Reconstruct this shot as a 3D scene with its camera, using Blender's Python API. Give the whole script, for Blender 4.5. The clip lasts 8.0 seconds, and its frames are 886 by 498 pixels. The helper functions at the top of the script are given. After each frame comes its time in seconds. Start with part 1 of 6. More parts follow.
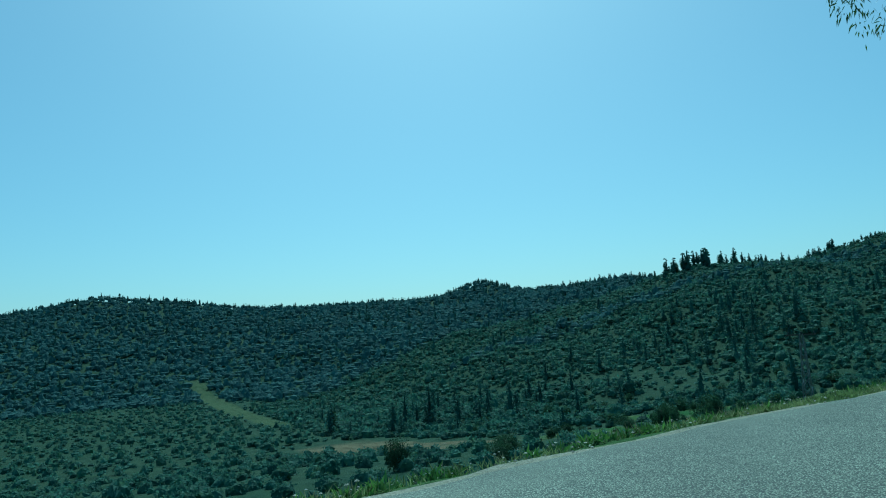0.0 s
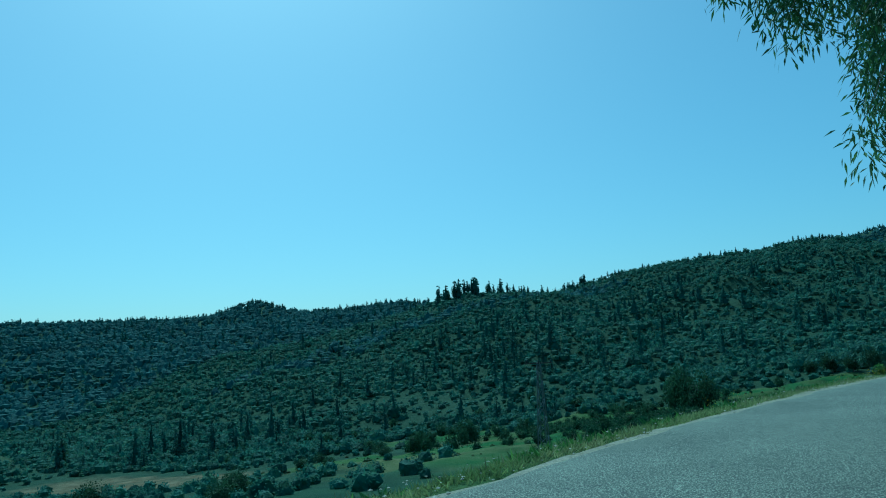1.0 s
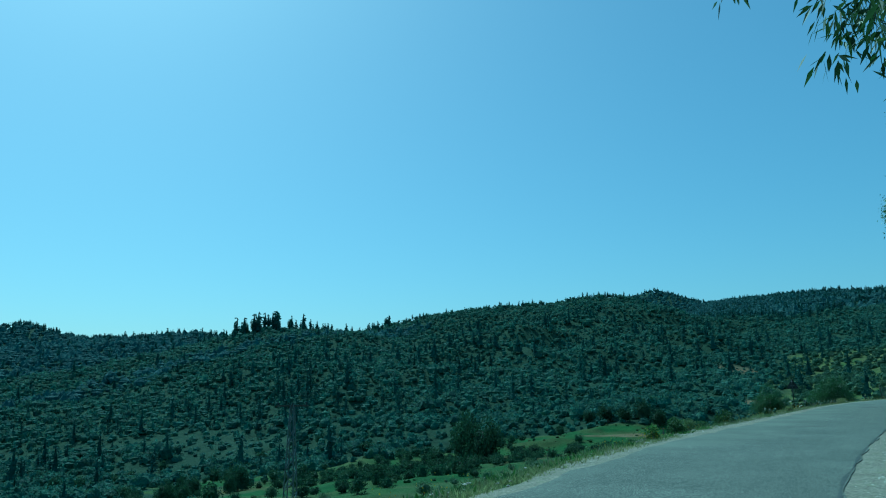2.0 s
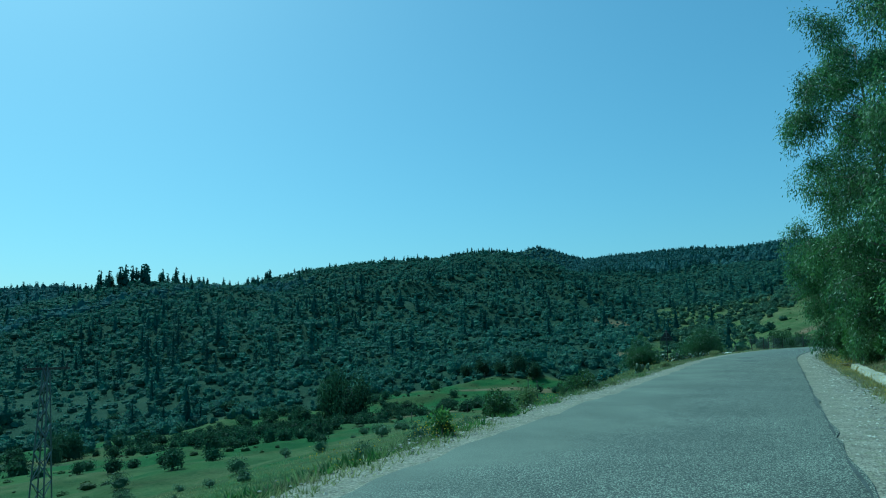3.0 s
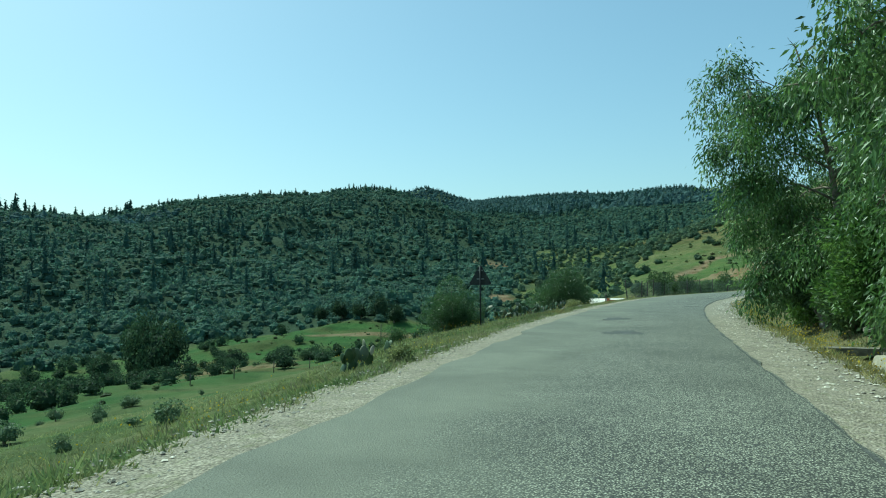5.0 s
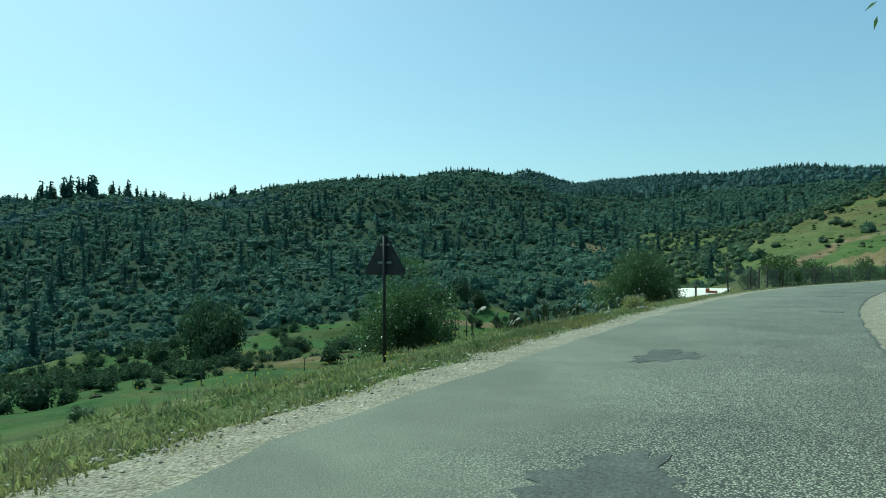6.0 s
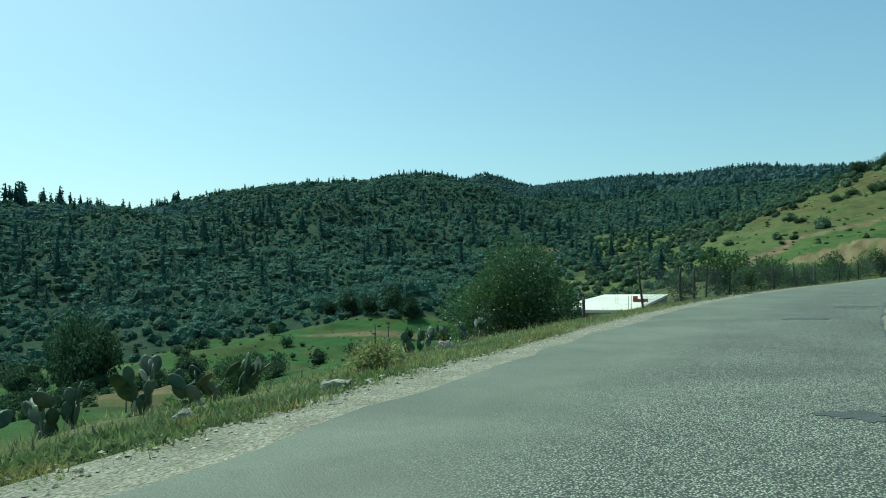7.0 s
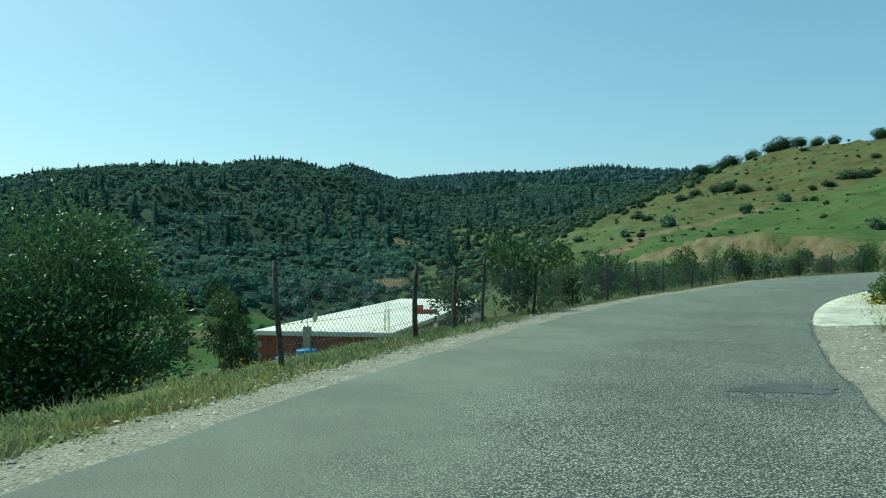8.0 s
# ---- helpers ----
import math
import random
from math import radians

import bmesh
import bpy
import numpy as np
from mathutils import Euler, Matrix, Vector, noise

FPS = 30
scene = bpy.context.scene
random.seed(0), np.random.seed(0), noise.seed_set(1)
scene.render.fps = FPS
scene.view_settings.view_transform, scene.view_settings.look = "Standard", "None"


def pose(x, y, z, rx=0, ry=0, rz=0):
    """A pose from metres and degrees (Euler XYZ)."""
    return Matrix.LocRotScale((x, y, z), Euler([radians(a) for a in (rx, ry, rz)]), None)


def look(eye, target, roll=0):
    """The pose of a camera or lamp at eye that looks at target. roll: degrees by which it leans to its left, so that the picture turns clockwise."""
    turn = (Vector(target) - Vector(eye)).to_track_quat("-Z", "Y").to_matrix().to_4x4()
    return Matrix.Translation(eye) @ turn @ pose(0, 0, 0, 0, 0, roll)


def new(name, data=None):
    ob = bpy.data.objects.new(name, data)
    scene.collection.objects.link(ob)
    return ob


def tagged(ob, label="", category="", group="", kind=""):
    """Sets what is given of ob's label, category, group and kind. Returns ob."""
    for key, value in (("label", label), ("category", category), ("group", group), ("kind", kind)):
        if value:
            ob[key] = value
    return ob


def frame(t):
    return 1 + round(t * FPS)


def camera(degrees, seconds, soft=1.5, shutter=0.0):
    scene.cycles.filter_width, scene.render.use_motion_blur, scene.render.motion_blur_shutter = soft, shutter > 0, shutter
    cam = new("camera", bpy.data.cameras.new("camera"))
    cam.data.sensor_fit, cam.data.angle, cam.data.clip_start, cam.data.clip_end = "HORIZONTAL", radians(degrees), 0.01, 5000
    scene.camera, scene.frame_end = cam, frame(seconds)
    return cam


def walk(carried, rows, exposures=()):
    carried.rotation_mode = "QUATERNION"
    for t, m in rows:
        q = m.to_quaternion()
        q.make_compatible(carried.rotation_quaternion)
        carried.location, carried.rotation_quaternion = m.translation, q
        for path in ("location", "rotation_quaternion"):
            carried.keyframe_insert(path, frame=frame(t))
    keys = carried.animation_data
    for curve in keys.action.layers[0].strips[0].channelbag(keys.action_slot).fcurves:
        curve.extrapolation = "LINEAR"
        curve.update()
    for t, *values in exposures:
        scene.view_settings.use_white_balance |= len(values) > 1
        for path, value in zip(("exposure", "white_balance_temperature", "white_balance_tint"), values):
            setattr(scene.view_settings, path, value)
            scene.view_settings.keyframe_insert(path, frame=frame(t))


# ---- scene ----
# ---- camera: driven along a mountain road, turning in the seat ----
cam = camera(63.05, 8.0, soft=1.05)
PATH = [
    (0.0, pose(9.598, -2.948, 1.349, 97.67, 3.42, 67.17)),
    (0.5, pose(7.827, 0.023, 1.363, 97.80, 2.23, 58.01)),
    (1.0, pose(6.154, 3.224, 1.354, 98.56, 2.85, 49.75)),
    (1.5, pose(4.678, 6.785, 1.366, 100.01, 1.49, 40.63)),
    (2.8, pose(1.502, 19.574, 1.337, 100.32, 0.90, 27.57)),
    (3.0, pose(1.182, 21.794, 1.327, 97.51, 1.31, 25.58)),
    (3.5, pose(0.528, 27.527, 1.329, 94.13, 1.55, 20.90)),
    (4.0, pose(0.174, 33.595, 1.361, 92.18, 0.97, 16.87)),
    (4.5, pose(0.000, 40.007, 1.369, 90.32, 0.38, 13.99)),
    (5.0, pose(-0.052, 46.828, 1.338, 92.62, 0.50, 16.79)),
    (5.2, pose(-0.026, 49.637, 1.352, 91.23, 0.46, 20.71)),
    (6.3, pose(-0.028, 66.204, 1.358, 91.70, 0.14, 25.09)),
    (6.5, pose(0.144, 69.547, 1.343, 92.11, 0.26, 24.57)),
    (7.0, pose(0.432, 78.221, 1.331, 91.76, 1.24, 21.95)),
    (7.5, pose(0.937, 86.597, 1.298, 92.45, 1.15, 17.18)),
    (8.0, pose(1.780, 94.658, 1.357, 91.05, 0.23, 11.37)),
]
EXPOSURES = [(0.0, -0.3, 4350, -40), (0.5, -0.35, 3980, -42), (3.0, -0.22, 4150, -42), (3.5, -0.12, 4480, -40), (4.0, 0.05, 5150, -33), (4.5, 0.28, 5650, -28), (5.0, 0.32, 5650, -28), (6.5, 0.22, 5600, -28), (8.0, 0.21, 5600, -28)]
walk(cam, PATH, EXPOSURES)

# ---- sky and sun: clear day, sun high ahead and to the left ----
SUN_LEFT, SUN_UP = 66.0, 52.0   # degrees left of the y axis, degrees of height
world = bpy.data.worlds.new("world")
scene.world = world
world.use_nodes = True
wn = world.node_tree.nodes
sky = wn.new("ShaderNodeTexSky")
sky.sky_type = "NISHITA"
sky.sun_disc = False
sky.sun_elevation = radians(SUN_UP)
sky.sun_rotation = radians(-SUN_LEFT)
sky.air_density, sky.dust_density, sky.ozone_density = 1.0, 1.4, 3.0
wn["Background"].inputs["Strength"].default_value = 0.165
even = wn.new("ShaderNodeGamma")   # a bright haze evens the sky
even.inputs["Gamma"].default_value = 0.8
world.node_tree.links.new(sky.outputs["Color"], even.inputs["Color"])
world.node_tree.links.new(even.outputs["Color"], wn["Background"].inputs["Color"])
sun_data = bpy.data.lights.new("sun", "SUN")
sun_data.energy, sun_data.angle, sun_data.color = 3.6, radians(0.5), (1.0, 0.95, 0.87)
sun = new("sun", sun_data)
a, e = radians(SUN_LEFT), radians(SUN_UP)
sun.matrix_world = look((-math.sin(a) * math.cos(e) * 50, math.cos(a) * math.cos(e) * 50, math.sin(e) * 50), (0, 0, 0))


# ---- materials ----
def material(name, c1, c2, scale=4.0, rough=0.8, bump=0.3, bump_scale=40.0, third=None, island=0.0, big=0.25, specular=0.3, metallic=0.0, through_light=0.0, spread=(0.35, 0.65)):
    """A two-colour surface: patches at `scale`, broad stains at a tenth of it, fine relief, and chance tints from piece to piece."""
    m = bpy.data.materials.new(name)
    m.use_nodes = True
    nt = m.node_tree
    n, ln = nt.nodes, nt.links
    b = n["Principled BSDF"]
    b.inputs["Roughness"].default_value = rough
    b.inputs["Metallic"].default_value = metallic
    b.inputs["Specular IOR Level"].default_value = specular
    co = n.new("ShaderNodeTexCoord")
    geo = n.new("ShaderNodeNewGeometry")

    def tex(s, detail=5.0):
        t = n.new("ShaderNodeTexNoise")
        t.inputs["Scale"].default_value = s
        t.inputs["Detail"].default_value = detail
        ln.new(geo.outputs["Position"], t.inputs["Vector"])
        return t

    def mixed(fac, x, y, kind="MIX"):
        mx = n.new("ShaderNodeMix")
        mx.data_type, mx.blend_type = "RGBA", kind
        for sock, v in ((mx.inputs["Factor"], fac), (mx.inputs["A"], x), (mx.inputs["B"], y)):
            if isinstance(v, (int, float)):
                sock.default_value = v
            elif isinstance(v, tuple):
                sock.default_value = (*v, 1)
            else:
                ln.new(v, sock)
        return mx.outputs["Result"]

    def ramp(v, lo, hi):
        r = n.new("ShaderNodeMapRange")
        r.inputs["From Min"].default_value, r.inputs["From Max"].default_value = lo, hi
        ln.new(v, r.inputs["Value"])
        return r.outputs["Result"]

    col = mixed(ramp(tex(scale).outputs["Fac"], *spread), c1, c2)
    if third:
        col = mixed(ramp(tex(scale * 0.23).outputs["Fac"], 0.5, 0.72), col, third)
    if big:
        shade = n.new("ShaderNodeMapRange")
        shade.inputs["To Min"].default_value, shade.inputs["To Max"].default_value = 1 - big, 1 + big
        ln.new(ramp(tex(scale * 0.08, 3.0).outputs["Fac"], 0.3, 0.7), shade.inputs["Value"])
        col = mixed(1.0, col, shade.outputs["Result"], "MULTIPLY")
    if island:
        shade = n.new("ShaderNodeMapRange")
        shade.inputs["To Min"].default_value, shade.inputs["To Max"].default_value = 1 - island, 1 + island
        ln.new(geo.outputs["Random Per Island"], shade.inputs["Value"])
        col = mixed(1.0, col, shade.outputs["Result"], "MULTIPLY")
    ln.new(col, b.inputs["Base Color"])
    if bump:
        bp = n.new("ShaderNodeBump")
        bp.inputs["Strength"].default_value = bump
        bp.inputs["Distance"].default_value = 1.0 / bump_scale
        ln.new(tex(bump_scale, 3.0).outputs["Fac"], bp.inputs["Height"])
        ln.new(bp.outputs["Normal"], b.inputs["Normal"])
    if through_light:
        tr = n.new("ShaderNodeBsdfTranslucent")
        ln.new(col, tr.inputs["Color"])
        ms = n.new("ShaderNodeMixShader")
        ms.inputs[0].default_value = through_light
        ln.new(b.outputs[0], ms.inputs[1])
        ln.new(tr.outputs[0], ms.inputs[2])
        ln.new(ms.outputs[0], n["Material Output"].inputs["Surface"])
    return m


asphalt = material("asphalt", (0.095, 0.096, 0.073), (0.235, 0.237, 0.178), 36, 0.75, 0.9, 60, big=0.2, specular=0.4, spread=(0.38, 0.64))


def wear_into(m):
    """The road's left part is rubbed smooth and even; pale chippings stand out over the rest."""
    n, ln = m.node_tree.nodes, m.node_tree.links
    b = n["Principled BSDF"]
    col = b.inputs["Base Color"].links[0].from_socket
    at = n.new("ShaderNodeAttribute")
    at.attribute_name = "across"
    geo = n.new("ShaderNodeNewGeometry")
    warp = n.new("ShaderNodeTexNoise")
    warp.inputs["Scale"].default_value = 0.7
    ln.new(geo.outputs["Position"], warp.inputs["Vector"])
    add = n.new("ShaderNodeMath")
    add.operation = "MULTIPLY_ADD"
    add.inputs[1].default_value = 0.5
    ln.new(warp.outputs["Fac"], add.inputs[0])
    ln.new(at.outputs["Fac"], add.inputs[2])
    rough = n.new("ShaderNodeMapRange")
    rough.inputs["From Min"].default_value, rough.inputs["From Max"].default_value = 0.48, 0.78
    ln.new(add.outputs[0], rough.inputs["Value"])
    chips = n.new("ShaderNodeTexVoronoi")
    chips.inputs["Scale"].default_value = 56
    ln.new(geo.outputs["Position"], chips.inputs["Vector"])
    light = n.new("ShaderNodeMapRange")
    light.inputs["From Min"].default_value, light.inputs["From Max"].default_value = 0.46, 0.16
    ln.new(chips.outputs["Distance"], light.inputs["Value"])
    pick = n.new("ShaderNodeMath")
    pick.operation = "MULTIPLY"
    ln.new(light.outputs["Result"], pick.inputs[0])
    ln.new(rough.outputs["Result"], pick.inputs[1])
    some = n.new("ShaderNodeMath")
    some.operation = "MULTIPLY"
    ln.new(pick.outputs[0], some.inputs[0])
    ln.new(chips.outputs["Color"], some.inputs[1])
    worn = n.new("ShaderNodeMix")
    worn.data_type = "RGBA"
    worn.inputs["B"].default_value = (0.165, 0.168, 0.126, 1)
    inv = n.new("ShaderNodeMapRange")
    inv.inputs["To Min"].default_value, inv.inputs["To Max"].default_value = 0.7, 0.15
    ln.new(rough.outputs["Result"], inv.inputs["Value"])
    ln.new(inv.outputs["Result"], worn.inputs["Factor"])
    ln.new(col, worn.inputs["A"])
    chip = n.new("ShaderNodeMix")
    chip.data_type = "RGBA"
    chip.inputs["B"].default_value = (0.74, 0.735, 0.57, 1)
    ln.new(some.outputs[0], chip.inputs["Factor"])
    ln.new(worn.outputs["Result"], chip.inputs["A"])
    pits = n.new("ShaderNodeMapRange")   # dark gaps between the chippings
    pits.inputs["From Min"].default_value, pits.inputs["From Max"].default_value = 0.38, 0.6
    pits.inputs["To Max"].default_value = 0.92
    ln.new(chips.outputs["Distance"], pits.inputs["Value"])
    deep = n.new("ShaderNodeMath")
    deep.operation = "MULTIPLY"
    ln.new(pits.outputs["Result"], deep.inputs[0])
    ln.new(rough.outputs["Result"], deep.inputs[1])
    gap = n.new("ShaderNodeMix")
    gap.data_type = "RGBA"
    gap.inputs["B"].default_value = (0.045, 0.046, 0.04, 1)
    ln.new(deep.outputs[0], gap.inputs["Factor"])
    ln.new(chip.outputs["Result"], gap.inputs["A"])
    ln.new(gap.outputs["Result"], b.inputs["Base Color"])
    old = n.new("ShaderNodeTexNoise")   # broad darker and paler stretches
    old.inputs["Scale"].default_value, old.inputs["Detail"].default_value, old.inputs["Distortion"].default_value = 0.45, 6.0, 0.6
    ln.new(geo.outputs["Position"], old.inputs["Vector"])
    tone = n.new("ShaderNodeMapRange")
    tone.inputs["From Min"].default_value, tone.inputs["From Max"].default_value = 0.32, 0.68
    tone.inputs["To Min"].default_value, tone.inputs["To Max"].default_value = 0.78, 1.14
    ln.new(old.outputs["Fac"], tone.inputs["Value"])
    aged = n.new("ShaderNodeMix")
    aged.data_type, aged.blend_type = "RGBA", "MULTIPLY"
    aged.inputs["Factor"].default_value = 1.0
    ln.new(gap.outputs["Result"], aged.inputs["A"])
    ln.new(tone.outputs["Result"], aged.inputs["B"])
    ln.new(aged.outputs["Result"], b.inputs["Base Color"])


wear_into(asphalt)
tar = material("tar_patch", (0.062, 0.063, 0.058), (0.118, 0.119, 0.108), 30, 0.75, 0.5, 50, specular=0.25)
gravel = material("gravel", (0.155, 0.135, 0.098), (0.40, 0.355, 0.275), 26, 0.95, 0.9, 30, third=(0.21, 0.205, 0.12), big=0.2)


def stones_into(m):
    """Packed stones over a soil: each stone has its own tint, with dark joints."""
    n, ln = m.node_tree.nodes, m.node_tree.links
    b = n["Principled BSDF"]
    col = b.inputs["Base Color"].links[0].from_socket
    geo = n.new("ShaderNodeNewGeometry")
    v = n.new("ShaderNodeTexVoronoi")
    v.inputs["Scale"].default_value = 36
    ln.new(geo.outputs["Position"], v.inputs["Vector"])
    tint = n.new("ShaderNodeMix")
    tint.data_type = "RGBA"
    tint.inputs["A"].default_value, tint.inputs["B"].default_value = (0.115, 0.100, 0.072, 1), (0.41, 0.365, 0.28, 1)
    sep = n.new("ShaderNodeSeparateColor")
    ln.new(v.outputs["Color"], sep.inputs["Color"])
    ln.new(sep.outputs["Red"], tint.inputs["Factor"])
    stone = n.new("ShaderNodeMapRange")
    stone.inputs["From Min"].default_value, stone.inputs["From Max"].default_value = 0.5, 0.3
    stone.inputs["To Max"].default_value = 0.75
    ln.new(v.outputs["Distance"], stone.inputs["Value"])
    mx = n.new("ShaderNodeMix")
    mx.data_type = "RGBA"
    ln.new(stone.outputs["Result"], mx.inputs["Factor"])
    ln.new(col, mx.inputs["A"])
    ln.new(tint.outputs["Result"], mx.inputs["B"])
    ln.new(mx.outputs["Result"], b.inputs["Base Color"])
    bp = n.new("ShaderNodeBump")
    bp.inputs["Strength"].default_value, bp.inputs["Distance"].default_value = 0.9, 0.02
    bp.invert = True
    ln.new(v.outputs["Distance"], bp.inputs["Height"])
    ln.new(bp.outputs["Normal"], b.inputs["Normal"])


stones_into(gravel)
rock_mat = material("boulder", (0.15, 0.135, 0.11), (0.30, 0.275, 0.23), 5, 0.9, 0.6, 25, third=(0.12, 0.12, 0.08))
stone_mat = material("pebbles", (0.30, 0.27, 0.215), (0.56, 0.51, 0.42), 6, 0.9, 0.4, 60, island=0.35)
concrete = material("concrete", (0.38, 0.34, 0.25), (0.55, 0.50, 0.385), 5, 0.9, 0.4, 40, third=(0.30, 0.28, 0.2), big=0.2)
lime = material("pale_apron", (0.40, 0.37, 0.29), (0.60, 0.565, 0.46), 5, 0.95, 0.6, 30, third=(0.36, 0.33, 0.25), big=0.2)
whitewash = material("whitewashed_roof", (0.74, 0.66, 0.55), (0.81, 0.745, 0.645), 1.5, 0.9, 0.2, 20, third=(0.62, 0.6, 0.55), big=0.1)
brick = material("red_brick", (0.20, 0.055, 0.035), (0.32, 0.10, 0.06), 7, 0.9, 0.4, 40, island=0.25)
mortar = material("mortar", (0.25, 0.22, 0.19), (0.34, 0.31, 0.27), 8, 0.95, 0.3, 50)
old_wood = material("weathered_wood", (0.045, 0.04, 0.034), (0.115, 0.103, 0.088), 12, 0.9, 0.6, 60)
steel = material("galvanised_steel", (0.12, 0.13, 0.135), (0.22, 0.23, 0.23), 20, 0.5, 0.1, 60, metallic=0.7)
wire = material("fence_wire", (0.10, 0.11, 0.11), (0.2, 0.2, 0.19), 20, 0.6, 0.0, 60, metallic=0.4, big=0)
sign_back = material("dark_sign_back", (0.025, 0.028, 0.028), (0.05, 0.054, 0.054), 6, 0.6, 0.1, 40, metallic=0.3)
blue_paint = material("blue_plastic", (0.03, 0.16, 0.38), (0.05, 0.22, 0.45), 6, 0.5, 0.1, 40)
bark = material("eucalyptus_bark", (0.16, 0.13, 0.10), (0.34, 0.29, 0.23), 5, 0.9, 0.7, 30, big=0.3)
euc_leaf = material("eucalyptus_leaf", (0.045, 0.085, 0.028), (0.11, 0.16, 0.055), 1.3, 0.5, 0, 1, island=0.45, big=0.3, specular=0.35, through_light=0.35)
bright_leaf = material("young_leaf", (0.075, 0.145, 0.030), (0.155, 0.240, 0.055), 1.3, 0.45, 0, 1, island=0.4, big=0.3, specular=0.5, through_light=0.45)
olive_leaf = material("olive_leaf", (0.075, 0.125, 0.058), (0.155, 0.205, 0.105), 1.6, 0.6, 0, 1, island=0.45, big=0.25, specular=0.25, through_light=0.35)
maquis = material("maquis_bush", (0.058, 0.116, 0.090), (0.120, 0.194, 0.140), 2.2, 0.75, 0.5, 1.6, third=(0.138, 0.200, 0.104), island=0.25, big=0.3, specular=0.15, through_light=0.42)
pine = material("pine_needles", (0.040, 0.084, 0.070), (0.076, 0.132, 0.104), 0.9, 0.8, 0.5, 1.5, island=0.3, big=0.25, specular=0.15, through_light=0.3)
grass_mat = material("grass_blades", (0.19, 0.235, 0.08), (0.34, 0.36, 0.16), 0.6, 0.7, 0, 1, island=0.4, third=(0.40, 0.36, 0.19), through_light=0.45)
crown_leaf = material("crown_leaf", (0.068, 0.134, 0.040), (0.165, 0.248, 0.082), 0.9, 0.42, 0, 1, island=0.55, big=0.3, specular=0.5, third=(0.13, 0.22, 0.05), through_light=0.4)
glossy_leaf = material("glossy_leaf", (0.046, 0.098, 0.034), (0.112, 0.178, 0.064), 1.4, 0.36, 0, 1, island=0.45, big=0.25, specular=0.5, through_light=0.44)
olive_scrub_leaf = material("olive_scrub_leaf", (0.058, 0.105, 0.06), (0.130, 0.185, 0.110), 0.9, 0.75, 0.7, 1.8, island=0.3, third=(0.150, 0.185, 0.09), big=0.25, specular=0.15, through_light=0.34)
# far-hill leaves: distance haze put into the colour as a paler, bluer tint
hazed_foliage = material("hazed_far_foliage", (0.074, 0.128, 0.124), (0.112, 0.178, 0.168), 0.3, 0.8, 0.5, 0.8, island=0.15, big=0.2, specular=0.1, through_light=0.36)
hill_herb = material("hillside_herbs", (0.05, 0.085, 0.025), (0.10, 0.135, 0.04), 0.2, 0.8, 0, 1, island=0.4, third=(0.12, 0.10, 0.045), through_light=0.3)
small_leaf = material("field_tree_leaf", (0.035, 0.07, 0.036), (0.085, 0.125, 0.06), 0.9, 0.75, 0, 1, island=0.4, big=0.3, specular=0.15, through_light=0.3)
dry_weed = material("dry_weeds", (0.21, 0.205, 0.11), (0.34, 0.32, 0.19), 0.8, 0.8, 0, 1, island=0.35, through_light=0.25)
flower = material("yellow_flowers", (0.50, 0.36, 0.02), (0.66, 0.5, 0.04), 2, 0.7, 0, 1, island=0.3, through_light=0.3)
weed_leaf = material("weed_leaves", (0.15, 0.21, 0.07), (0.31, 0.34, 0.16), 0.9, 0.7, 0, 1, island=0.4, third=(0.34, 0.33, 0.14), through_light=0.3)
yellow_grass = material("yellow_grass", (0.30, 0.27, 0.10), (0.44, 0.38, 0.15), 0.9, 0.8, 0, 1, island=0.35, through_light=0.25)
cactus_mat = material("prickly_pear_skin", (0.042, 0.076, 0.038), (0.10, 0.14, 0.07), 5, 0.5, 0.3, 60, third=(0.26, 0.25, 0.17), island=0.35)
dead_skin = material("dried_cactus", (0.34, 0.31, 0.24), (0.52, 0.48, 0.39), 9, 0.85, 0.4, 50)


